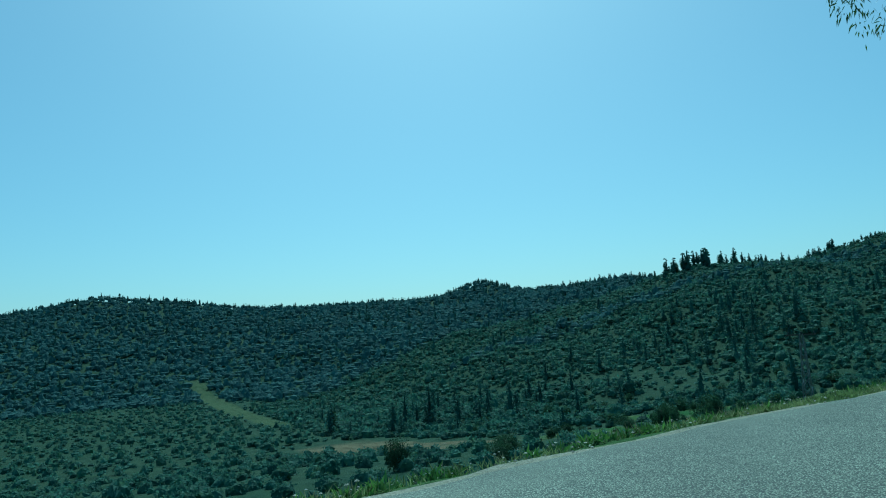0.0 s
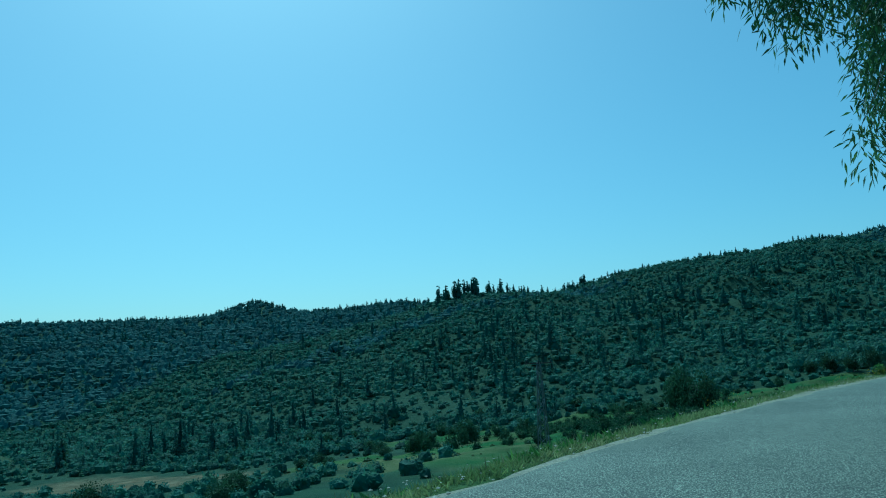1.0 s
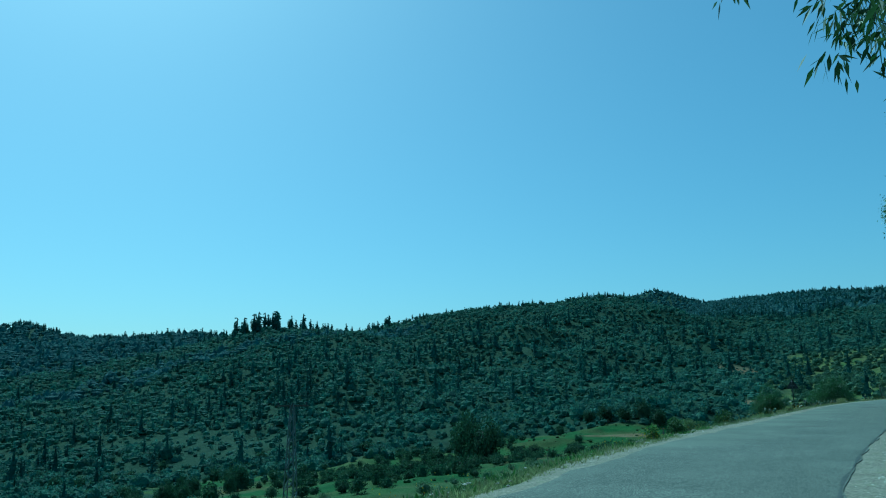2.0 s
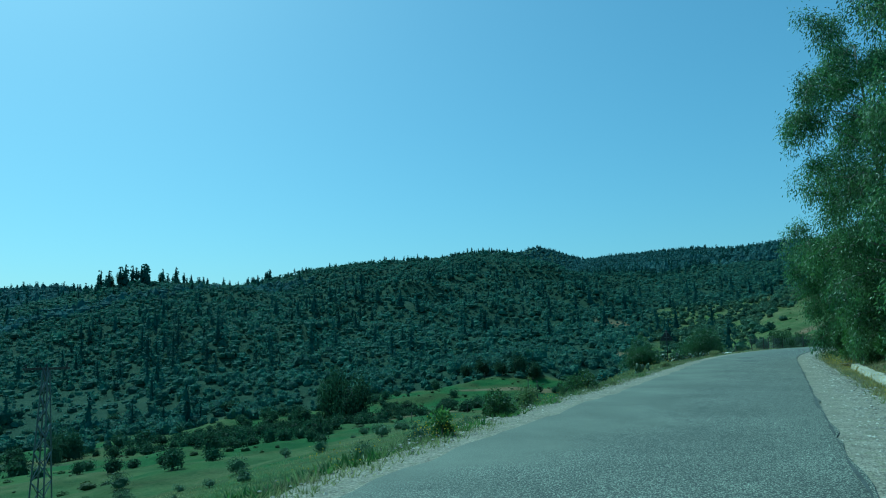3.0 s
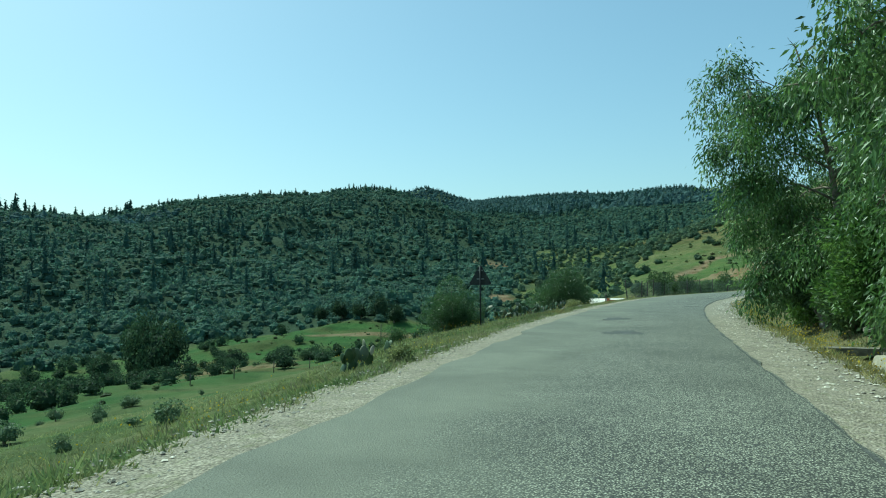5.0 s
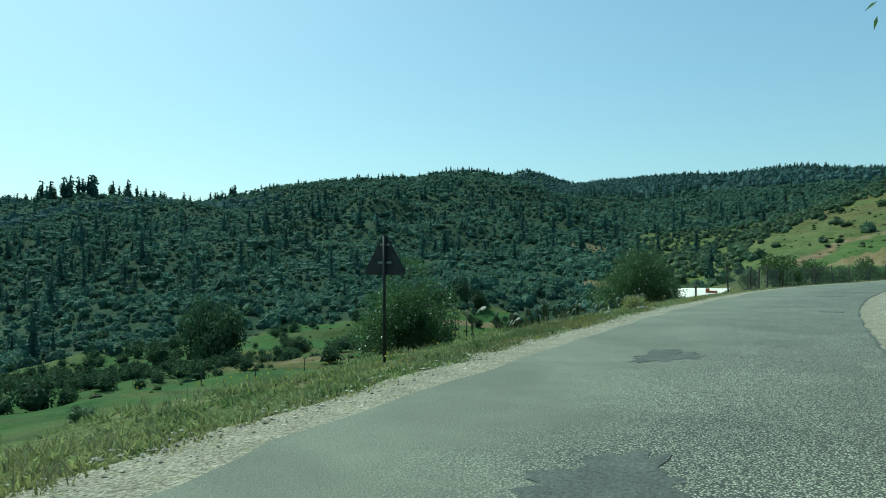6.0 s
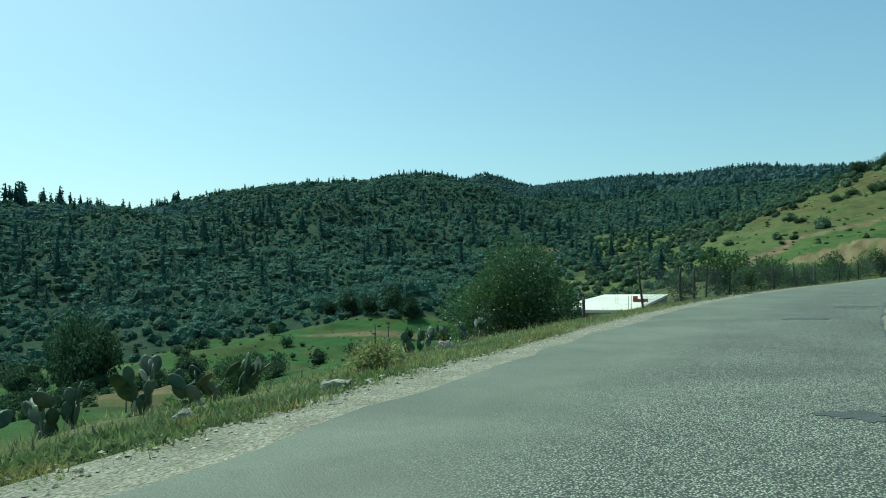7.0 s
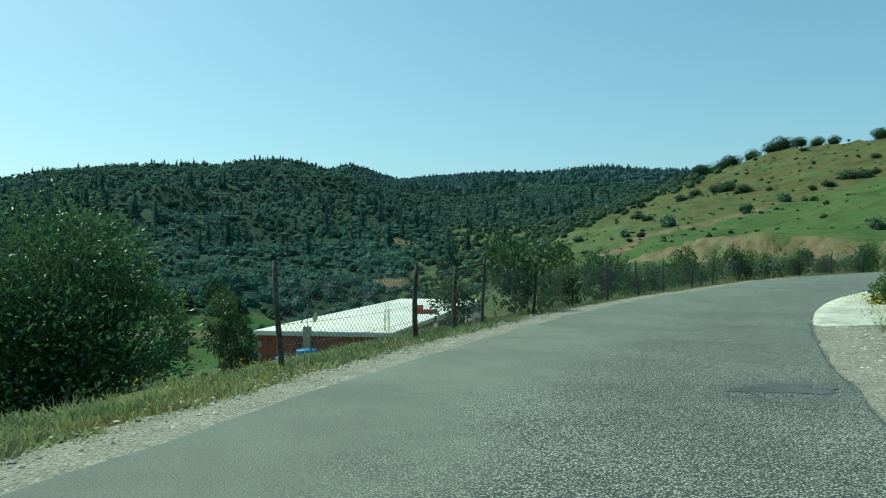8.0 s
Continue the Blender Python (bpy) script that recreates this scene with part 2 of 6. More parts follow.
def ground_material():
    """Soil and low growth; the attributes name what grows where: field, dry, forest, dirt."""
    m = bpy.data.materials.new("ground")
    m.use_nodes = True
    n, ln = m.node_tree.nodes, m.node_tree.links
    b = n["Principled BSDF"]
    b.inputs["Roughness"].default_value = 0.95
    b.inputs["Specular IOR Level"].default_value = 0.1
    geo = n.new("ShaderNodeNewGeometry")

    def tex(s, lo=0.35, hi=0.65, detail=5.0):
        t = n.new("ShaderNodeTexNoise")
        t.inputs["Scale"].default_value, t.inputs["Detail"].default_value = s, detail
        ln.new(geo.outputs["Position"], t.inputs["Vector"])
        r = n.new("ShaderNodeMapRange")
        r.inputs["From Min"].default_value, r.inputs["From Max"].default_value = lo, hi
        ln.new(t.outputs["Fac"], r.inputs["Value"])
        return r.outputs["Result"], t.outputs["Fac"]

    def mixed(fac, x, y):
        mx = n.new("ShaderNodeMix")
        mx.data_type = "RGBA"
        for sock, v in ((mx.inputs["Factor"], fac), (mx.inputs["A"], x), (mx.inputs["B"], y)):
            if isinstance(v, tuple):
                sock.default_value = (*v, 1)
            else:
                ln.new(v, sock)
        return mx.outputs["Result"]

    def cover(name):
        at = n.new("ShaderNodeAttribute")
        at.attribute_name = name
        return at.outputs["Fac"]

    fine, coarse, broad = tex(2.5)[0], tex(0.35)[0], tex(0.05)[0]
    grass = mixed(coarse, (0.085, 0.11, 0.035), (0.17, 0.175, 0.07))
    speck = tex(16, 0.3, 0.7, 3.0)[0]
    grass = mixed(broad, grass, mixed(fine, (0.10, 0.125, 0.035), (0.24, 0.22, 0.11)))
    grass = mixed(speck, mixed(coarse, (0.06, 0.085, 0.03), (0.13, 0.125, 0.06)), grass)
    field = mixed(coarse, mixed(fine, (0.032, 0.08, 0.02), (0.045, 0.10, 0.024)), (0.06, 0.112, 0.03))
    patchy = tex(0.11, 0.45, 0.62)[0]
    field = mixed(patchy, field, mixed(fine, (0.056, 0.088, 0.026), (0.092, 0.108, 0.036)))
    dry = mixed(coarse, mixed(fine, (0.066, 0.072, 0.024), (0.108, 0.098, 0.036)), (0.140, 0.108, 0.045))
    # undergrowth green, darkened so the colour also carries the shade between shrubs
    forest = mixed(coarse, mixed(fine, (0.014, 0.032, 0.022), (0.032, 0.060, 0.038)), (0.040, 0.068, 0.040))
    dirt = mixed(coarse, mixed(fine, (0.115, 0.072, 0.036), (0.21, 0.142, 0.078)), (0.25, 0.19, 0.115))
    col = mixed(cover("field"), grass, field)
    meadow = mixed(coarse, mixed(fine, (0.065, 0.115, 0.028), (0.09, 0.145, 0.036)), (0.125, 0.15, 0.048))
    col = mixed(cover("meadow"), col, meadow)
    col = mixed(cover("dry"), col, dry)
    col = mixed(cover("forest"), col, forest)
    col = mixed(cover("dirt"), col, dirt)
    worn = tex(0.16, 0.5, 0.75, 8.0)[0]
    low = n.new("ShaderNodeMix")
    low.data_type, low.blend_type = "RGBA", "MULTIPLY"
    low.inputs["B"].default_value = (0.58, 0.6, 0.55, 1)
    ln.new(worn, low.inputs["Factor"])
    ln.new(col, low.inputs["A"])
    ln.new(low.outputs["Result"], b.inputs["Base Color"])
    bp = n.new("ShaderNodeBump")
    bp.inputs["Strength"].default_value, bp.inputs["Distance"].default_value = 0.9, 0.2
    ln.new(tex(7)[1], bp.inputs["Height"])
    ln.new(bp.outputs["Normal"], b.inputs["Normal"])
    return m


ground_mat = ground_material()


# ---- building helpers ----


def mesh_of(name, verts, faces, mats, smooth=False):
    """A mesh from an array of corners and an array of faces of one size (or a list of such arrays)."""
    me = bpy.data.meshes.new(name)
    verts = np.asarray(verts, dtype=np.float32)
    groups = faces if isinstance(faces, list) else [faces]
    loops = np.concatenate([np.asarray(f, dtype=np.int32).ravel() for f in groups])
    sizes = np.concatenate([np.full(len(f), np.asarray(f).shape[1], dtype=np.int32) for f in groups])
    me.vertices.add(len(verts))
    me.vertices.foreach_set("co", verts.ravel())
    me.loops.add(len(loops))
    me.loops.foreach_set("vertex_index", loops)
    me.polygons.add(len(sizes))
    me.polygons.foreach_set("loop_start", np.concatenate([[0], np.cumsum(sizes)[:-1]]).astype(np.int32))
    me.polygons.foreach_set("use_smooth", np.full(len(sizes), smooth))
    for m in mats if isinstance(mats, (list, tuple)) else [mats]:
        me.materials.append(m)
    me.update(calc_edges=True)
    me.validate()
    return me


def part(name, mesh, mat, parent=None, label="", smooth=False):
    """Links a bmesh or mesh as one object under a thing."""
    if isinstance(mesh, bmesh.types.BMesh):
        me = bpy.data.meshes.new(name)
        bmesh.ops.recalc_face_normals(mesh, faces=mesh.faces)
        mesh.to_mesh(me)
        mesh.free()
        me.materials.append(mat)
        if smooth:
            me.polygons.foreach_set("use_smooth", np.full(len(me.polygons), True))
        mesh = me
    ob = new(name, mesh)
    if parent is not None:
        ob.parent = parent
    if label:
        ob["label"] = label
    return ob


def thing(name, x, y, z, turn, label, category, group=""):
    ob = new(name)
    ob.empty_display_size = 0.2
    ob.matrix_world = pose(x, y, z, 0, 0, turn)
    return tagged(ob, label, category, group)


def box(bm, x0, y0, z0, x1, y1, z1, bevel=0.0):
    made = bmesh.ops.create_cube(bm, size=1.0)["verts"]
    bmesh.ops.transform(bm, verts=made, matrix=Matrix.Translation(((x0 + x1) / 2, (y0 + y1) / 2, (z0 + z1) / 2)) @ Matrix.Diagonal((x1 - x0, y1 - y0, z1 - z0, 1)))
    if bevel:
        edges = list({ed for v in made for ed in v.link_edges})
        bmesh.ops.bevel(bm, geom=edges, offset=bevel, segments=2, affect="EDGES")
    return bm


def tube(points, radii, sides=8):
    """Corners and quads of a round bar along points, closed at its ends."""
    p = np.asarray(points, float)
    r = np.broadcast_to(np.asarray(radii, float), (len(p),))
    d = np.gradient(p, axis=0)
    d /= np.linalg.norm(d, axis=1)[:, None] + 1e-9
    ref = np.where(np.abs(d[:, 2:3]) > 0.9, [[1.0, 0, 0]], [[0, 0, 1.0]])
    u = np.cross(d, ref)
    u /= np.linalg.norm(u, axis=1)[:, None] + 1e-9
    w = np.cross(d, u)
    ang = np.linspace(0, 2 * np.pi, sides, endpoint=False)
    ring = np.cos(ang)[None, :, None] * u[:, None] + np.sin(ang)[None, :, None] * w[:, None]
    v = (p[:, None] + ring * r[:, None, None]).reshape(-1, 3)
    i, k = np.meshgrid(np.arange(len(p) - 1), np.arange(sides), indexing="ij")
    i, k = i.ravel(), k.ravel()
    k2 = (k + 1) % sides
    q = np.stack([i * sides + k, i * sides + k2, (i + 1) * sides + k2, (i + 1) * sides + k], 1)
    n = len(v)
    v = np.concatenate([v, p[:1], p[-1:]])
    a, b = np.arange(sides), (np.arange(sides) + 1) % sides
    cap = np.concatenate([np.stack([b, a, np.full(sides, n)], 1), np.stack([a + n - sides, b + n - sides, np.full(sides, n + 1)], 1)])
    return v, q, cap


class Pile:
    """Gathers corners, quads and triangles of many bits into one mesh."""

    def __init__(self):
        self.v, self.q, self.t, self.n = [], [], [], 0

    def add(self, v, q=None, t=None):
        if q is not None and len(q):
            self.q.append(np.asarray(q) + self.n)
        if t is not None and len(t):
            self.t.append(np.asarray(t) + self.n)
        self.v.append(np.asarray(v, float))
        self.n += len(v)

    def bar(self, points, radii, sides=6):
        self.add(*tube(points, radii, sides))

    def mesh(self, name, mat, smooth=False):
        faces = [np.concatenate(x) for x in (self.q, self.t) if x]
        return mesh_of(name, np.concatenate(self.v), faces, mat, smooth)


# ---- the lie of the land ----
# edges of the asphalt, from behind the start to past the bend
LEFT = np.array([(48, -62), (34, -46), (22, -32), (13.6, -20), (8.0, -12), (4.12, -4), (1.5, 4), (-0.41, 12), (-1.75, 20), (-2.6, 28), (-2.94, 36), (-3.03, 44), (-3.2, 52), (-3.42, 60), (-3.55, 68), (-3.4, 76), (-3.0, 84), (-2.3, 92), (-1.33, 100), (0.1, 108), (2.7, 118.5), (6.8, 130), (12.6, 141), (20.5, 150), (32, 158), (48, 165), (75, 171)], float)
RIGHT = np.array([(60, -60), (46, -44), (34, -30), (24, -18), (16.5, -9), (11, -1), (7.0, 6), (3.4, 13), (2.24, 20), (1.75, 28), (1.61, 36), (1.55, 44), (1.5, 52), (1.42, 60), (1.4, 68), (1.54, 76), (1.97, 84), (2.8, 92), (4.0, 100), (5.6, 108), (8.2, 117), (12, 126), (17, 134), (24, 141.5), (34, 149), (49, 156), (76, 162)], float)


def smooth_line(p, step=1.0):
    """Points along a Catmull-Rom curve through p."""
    q = np.vstack([2 * p[0] - p[1], p, 2 * p[-1] - p[-2]])
    out = []
    for i in range(1, len(q) - 2):
        n = max(2, int(np.linalg.norm(q[i + 1] - q[i]) / step))
        t = np.linspace(0, 1, n, endpoint=False)[:, None]
        a, b, c, d = q[i - 1], q[i], q[i + 1], q[i + 2]
        out.append(0.5 * (2 * b + (c - a) * t + (2 * a - 5 * b + 4 * c - d) * t ** 2 + (3 * b - a - 3 * c + d) * t ** 3))
    return np.vstack(out + [p[-1:]])


def along(line, x, y):
    """Distance of points from a polyline, how far along it (0 to number of corners - 1), and the side (+1: to its left)."""
    x, y = np.asarray(x, float), np.asarray(y, float)
    best = np.full(x.shape, 1e18)
    where, side = np.zeros(x.shape), np.ones(x.shape)
    for i in range(len(line) - 1):
        (ax, ay), (bx, by) = line[i][:2], line[i + 1][:2]
        dx, dy = bx - ax, by - ay
        t = np.clip(((x - ax) * dx + (y - ay) * dy) / (dx * dx + dy * dy), 0, 1)
        d2 = (x - ax - t * dx) ** 2 + (y - ay - t * dy) ** 2
        near = d2 < best
        best = np.where(near, d2, best)
        where = np.where(near, i + t, where)
        side = np.where(near, np.sign(dx * (y - ay) - dy * (x - ax)), side)
    return np.sqrt(best), where, side


def smoothstep(v, lo, hi):
    t = np.clip((v - lo) / (hi - lo), 0, 1)
    return t * t * (3 - 2 * t)


def waves(x, y, size, seed=0):
    """Soft rolling noise between about -1 and 1, by a sum of sines."""
    r = np.random.default_rng(100 + seed)
    out = np.zeros(np.shape(x))
    for k in range(7):
        ang, ph, s = r.uniform(0, 6.283), r.uniform(0, 6.283), size * r.uniform(0.55, 1.7)
        out = out + np.sin((x * math.cos(ang) + y * math.sin(ang)) * 6.283 / s + ph + 1.3 * np.sin((y * math.cos(ang) - x * math.sin(ang)) * 4.1 / s))
    return out / 3.5


# crests of the hills: x, y, height
RIDGE_NEAR = np.array([(-397, 102, -29), (-430, 164, -14), (-455, 230, 2), (-459, 322, 28), (-448, 369, 41), (-440, 401, 51), (-441, 451, 54), (-455, 540, 56), (-437, 582, 71), (-366, 630, 83), (-318, 676, 87), (-284, 705, 95), (-250, 720, 93), (-214, 748, 74), (-172, 770, 70), (-133, 788, 73), (-94, 804, 58), (-68, 817, 44)], float)
RIDGE_LEFT = np.array([(-960, -420, 70), (-978, -150, 66), (-989, -45, 87), (-989, 38, 79), (-963, 119, 66), (-933, 179, 62), (-887, 280, 61), (-847, 358, 62), (-826, 406, 82), (-773, 442, 63), (-714, 462, 61), (-645, 499, 65), (-590, 530, 56)], float)
RIDGE_FAR = np.array([(-1100, 1500, 170), (-709, 1640, 188), (-610, 1680, 210), (-544, 1699, 230), (-453, 1782, 200), (-305, 1611, 185), (-149, 1432, 166), (-68, 1260, 138), (26, 1115, 130), (83, 1091, 119), (133, 1086, 115), (330, 1050, 120)], float)
RIDGE_RIGHT = np.array([(-78, 505, 4), (-58, 518, 14), (-16, 524, 26), (21, 524, 34), (45, 512, 42), (60, 490, 46), (72, 468, 48), (86, 434, 51), (100, 410, 49), (113, 395, 48), (180, 340, 52), (420, 240, 60)], float)
RIDGES = ((RIDGE_NEAR, 480, 1.12), (RIDGE_LEFT, 470, 1.1), (RIDGE_FAR, 760, 1.1), (RIDGE_RIGHT, 225, 1.45))
CUT = np.array([(4, 240), (14, 226), (24, 208), (32, 190), (44, 178), (80, 172)], float)   # top of the cut bank past the bend


def crest_over(line, x, y):
    """Distance from a crest, and the crest's height as seen from there, blended over its nearer stretch."""
    d = along(line, x, y)[0]
    step = np.arange(0, len(line) - 1 + 1e-6, 0.25)
    pts = np.stack([np.interp(step, np.arange(len(line)), line[:, k]) for k in range(3)], 1)
    total, weight = np.zeros(np.shape(x)), np.zeros(np.shape(x))
    for px, py, pz in pts[:, :3]:
        w = np.exp(-(np.hypot(x - px, y - py) - d) / (0.10 * d + 6.0))
        total, weight = total + w * pz, weight + w
    return d, total / np.maximum(weight, 1e-9)


def road_height(x, y):
    return 0.03 * np.maximum(0, along(LEFT, x, y)[1] - 21.0) * 8


def valley(x, y):
    dl, s, side = along(LEFT, x, y)
    dl = np.where(side > 0, dl, 0)
    dr, _, rside = along(RIGHT, x, y)
    dr = np.where(rside < 0, dr, 0)
    flat = 1 - 0.85 * smoothstep(s, 20.5, 23.0) * smoothstep(x, -30, -4)
    drop = np.interp(dl, [0, 0.9, 2, 4, 6, 9, 15, 34, 65, 105, 190, 400], [-0.06, -0.08, -0.22, -0.5, -1.4, -2.6, -3.9, -7.6, -11.3, -16.4, -28, -42]) * flat
    steep = np.interp(dl, [0, 0.9, 2, 4, 6, 9, 15, 34, 65, 105, 190, 400], [-0.06, -0.1, -0.6, -1.6, -2.5, -3.5, -4.8, -8.0, -11.5, -16.4, -28, -42])
    early = np.interp(s, [9.0, 10.6, 12.0, 14.0], [1.0, 0.65, 0.5, 0.0])
    drop = drop * (1 - early) + steep * early
    floor = np.interp(y, [-400, 50, 120, 190, 250, 350, 480, 700, 1200, 4000], [-42, -32, -29.5, -17, -13, -9, -8.5, 0, 40, 60])
    left = np.maximum(drop, floor) + 0.8 * np.exp(-((drop - floor) / 1.2) ** 2) * (dl > 20)
    rise = np.interp(dr, [0, 1.3, 1.75, 2.1, 2.55, 3.0, 3.6, 6, 10, 20, 60, 200, 600], [-0.06, -0.07, -0.18, -0.4, -0.42, -0.16, 0.05, 0.6, 1.6, 4.2, 12, 30, 70])
    rise = np.where(y > 104, np.minimum(rise, 0.06 * np.maximum(dr - 10, -1)), rise)
    base = np.where(dl > 0, left, np.where(dr > 0, rise, -0.12))
    return base + road_height(x, y) * np.exp(-np.maximum(dl, dr) / 25)


def ground(x, y):
    """Height of the land."""
    x, y = np.asarray(x, float), np.asarray(y, float)
    base = valley(x, y)
    h = base.copy()
    from_road = along(LEFT, x, y)[0]
    for line, width, power in RIDGES:
        d, top = crest_over(line, x, y)
        u = d / (width * (1 - 0.5 * smoothstep(along(line, x, y)[1], 10.5, 14.5)) if line is RIDGE_NEAR else width)
        rough = 9.0 * u * np.clip(1 - u, 0, 1) * (waves(x, y, 130, 3) + 0.5 * waves(x, y, 50, 4)) * min(1.0, width / 400)
        if line is RIDGE_NEAR:   # gullies and spurs run down the near hill
            rough = 62.0 * np.clip(u, 0, 1) ** 1.3 * np.clip(1 - u, 0, 1) ** 2 * (waves(x, y, 150, 3) + 0.45 * waves(x, y, 60, 4) - 0.25) * smoothstep(y, 100, 230)
        hill = base + (top - base) * np.clip(1 - u, 0, 1) ** power + rough
        if width < 300:
            away = smoothstep(y, 165, 215)
        else:
            away = smoothstep(from_road, 55, 150)
        h = np.where(u < 1, np.maximum(h, base + (hill - base) * away), h)
    dc, cut_s, cs = along(CUT, x, y)
    step = np.where(cs > 0, smoothstep(dc + 1.3 * waves(x, y, 3.2, 15), 0.3, 4.2), 0) * np.exp(-dc / 26) * np.interp(cut_s, [0, 1, 2, 3, 4, 5], [0, 2.9, 4.7, 4.6, 4.3, 4.3])
    h = h + np.where((y > 150) & (y < 320) & (x > -15), step, 0)
    near = np.minimum(along(LEFT, x, y)[0], along(RIGHT, x, y)[0] * 0.6)
    return h + 0.10 * waves(x, y, 3.1, 5) * smoothstep(near, 1.5, 5) + 0.5 * waves(x, y, 23, 6) * smoothstep(near, 12, 40)


def spaced(lo, a, b, hi, step, grow):
    mid = list(np.arange(a, b + step / 2, step))
    out, s = [], step
    while (out[-1] if out else a) > lo:
        s *= grow
        out.append((out[-1] if out else a) - s)
    far, s = [], step
    while (far[-1] if far else mid[-1]) < hi:
        s *= grow
        far.append((far[-1] if far else mid[-1]) + s)
    return np.array(out[::-1] + mid + far)


def inside(x, y, cx, cy, rx, ry, turn, soft=0.25):
    """1 inside a turned, slightly uneven oblong of the plan, 0 outside."""
    a = radians(turn)
    u = ((x - cx) * math.cos(a) + (y - cy) * math.sin(a)) / rx
    v = (-(x - cx) * math.sin(a) + (y - cy) * math.cos(a)) / ry
    d = (np.abs(u) ** 4 + np.abs(v) ** 4) ** 0.25 + 0.08 * waves(x, y, rx * 0.8, 9)
    return 1 - smoothstep(d, 1 - soft / 2, 1 + soft / 2)


def scrub_edge(x, y):
    """How far east the dense scrub of the grassy hill's far shoulder reaches."""
    return np.interp(y, [165, 260, 300, 340, 389, 402, 470, 520], [-16, -8, 0, 9, 28, 42, 58, 70]) + 4 * waves(x, y, 40, 54)


def olive_slope(x, y):
    """1 on the far shoulder of the grassy hill, where grey-green olives stand in the grass."""
    d = along(RIDGE_RIGHT, x, y)[0]
    west = np.interp(y, [200, 260, 330, 420, 520, 560], [-34, -44, -56, -68, -82, -84]) + 5 * waves(x, y, 36, 56)
    return smoothstep(x - west, -4, 6) * smoothstep(y, 215, 250) * (1 - smoothstep(y, 535, 560)) * (d < 330)


def hill_part(x, y):
    """How far up the wooded hills a place lies: 0 outside them, 1 on the crest."""
    out = np.zeros(np.shape(x))
    for line, width, _ in RIDGES[:3]:
        d = along(line, x, y)[0]
        out = np.maximum(out, np.clip(1 - d / width, 0, 1))
    return out


FIELDS = [(-80, 204, 34, 22, 8), (-66, 172, 28, 16, 10), (-80, 134, 26, 18, 10), (-92, 140, 20, 22, 0), (-150, 128, 20, 16, 0), (-105, 78, 20, 10, 10), (-66, 88, 26, 18, 25)]
DRY = [(-68, 156, 15, 7, 20), (-84, 168, 9, 5, 10), (-60, 136, 9, 5, 20), (-168, 57, 50, 18, 6), (-46, 128, 9, 6, 0), (-118, 112, 12, 7, 0), (-56, 294, 8, 15, 10)]
MEADOWS = [(-117, 184, 10, 5, 0), (-106, 68, 20, 8, 10), (-84, 74, 12, 6, 20), (-88, 126, 13, 7, 10)]
STRIP = (-455, 46, 140, 6, 3)
PALE = np.array([(4, 250), (9, 262), (18, 286), (32, 291), (48, 304), (61, 315), (80, 318), (130, 322)], float)   # track across the grassy hill


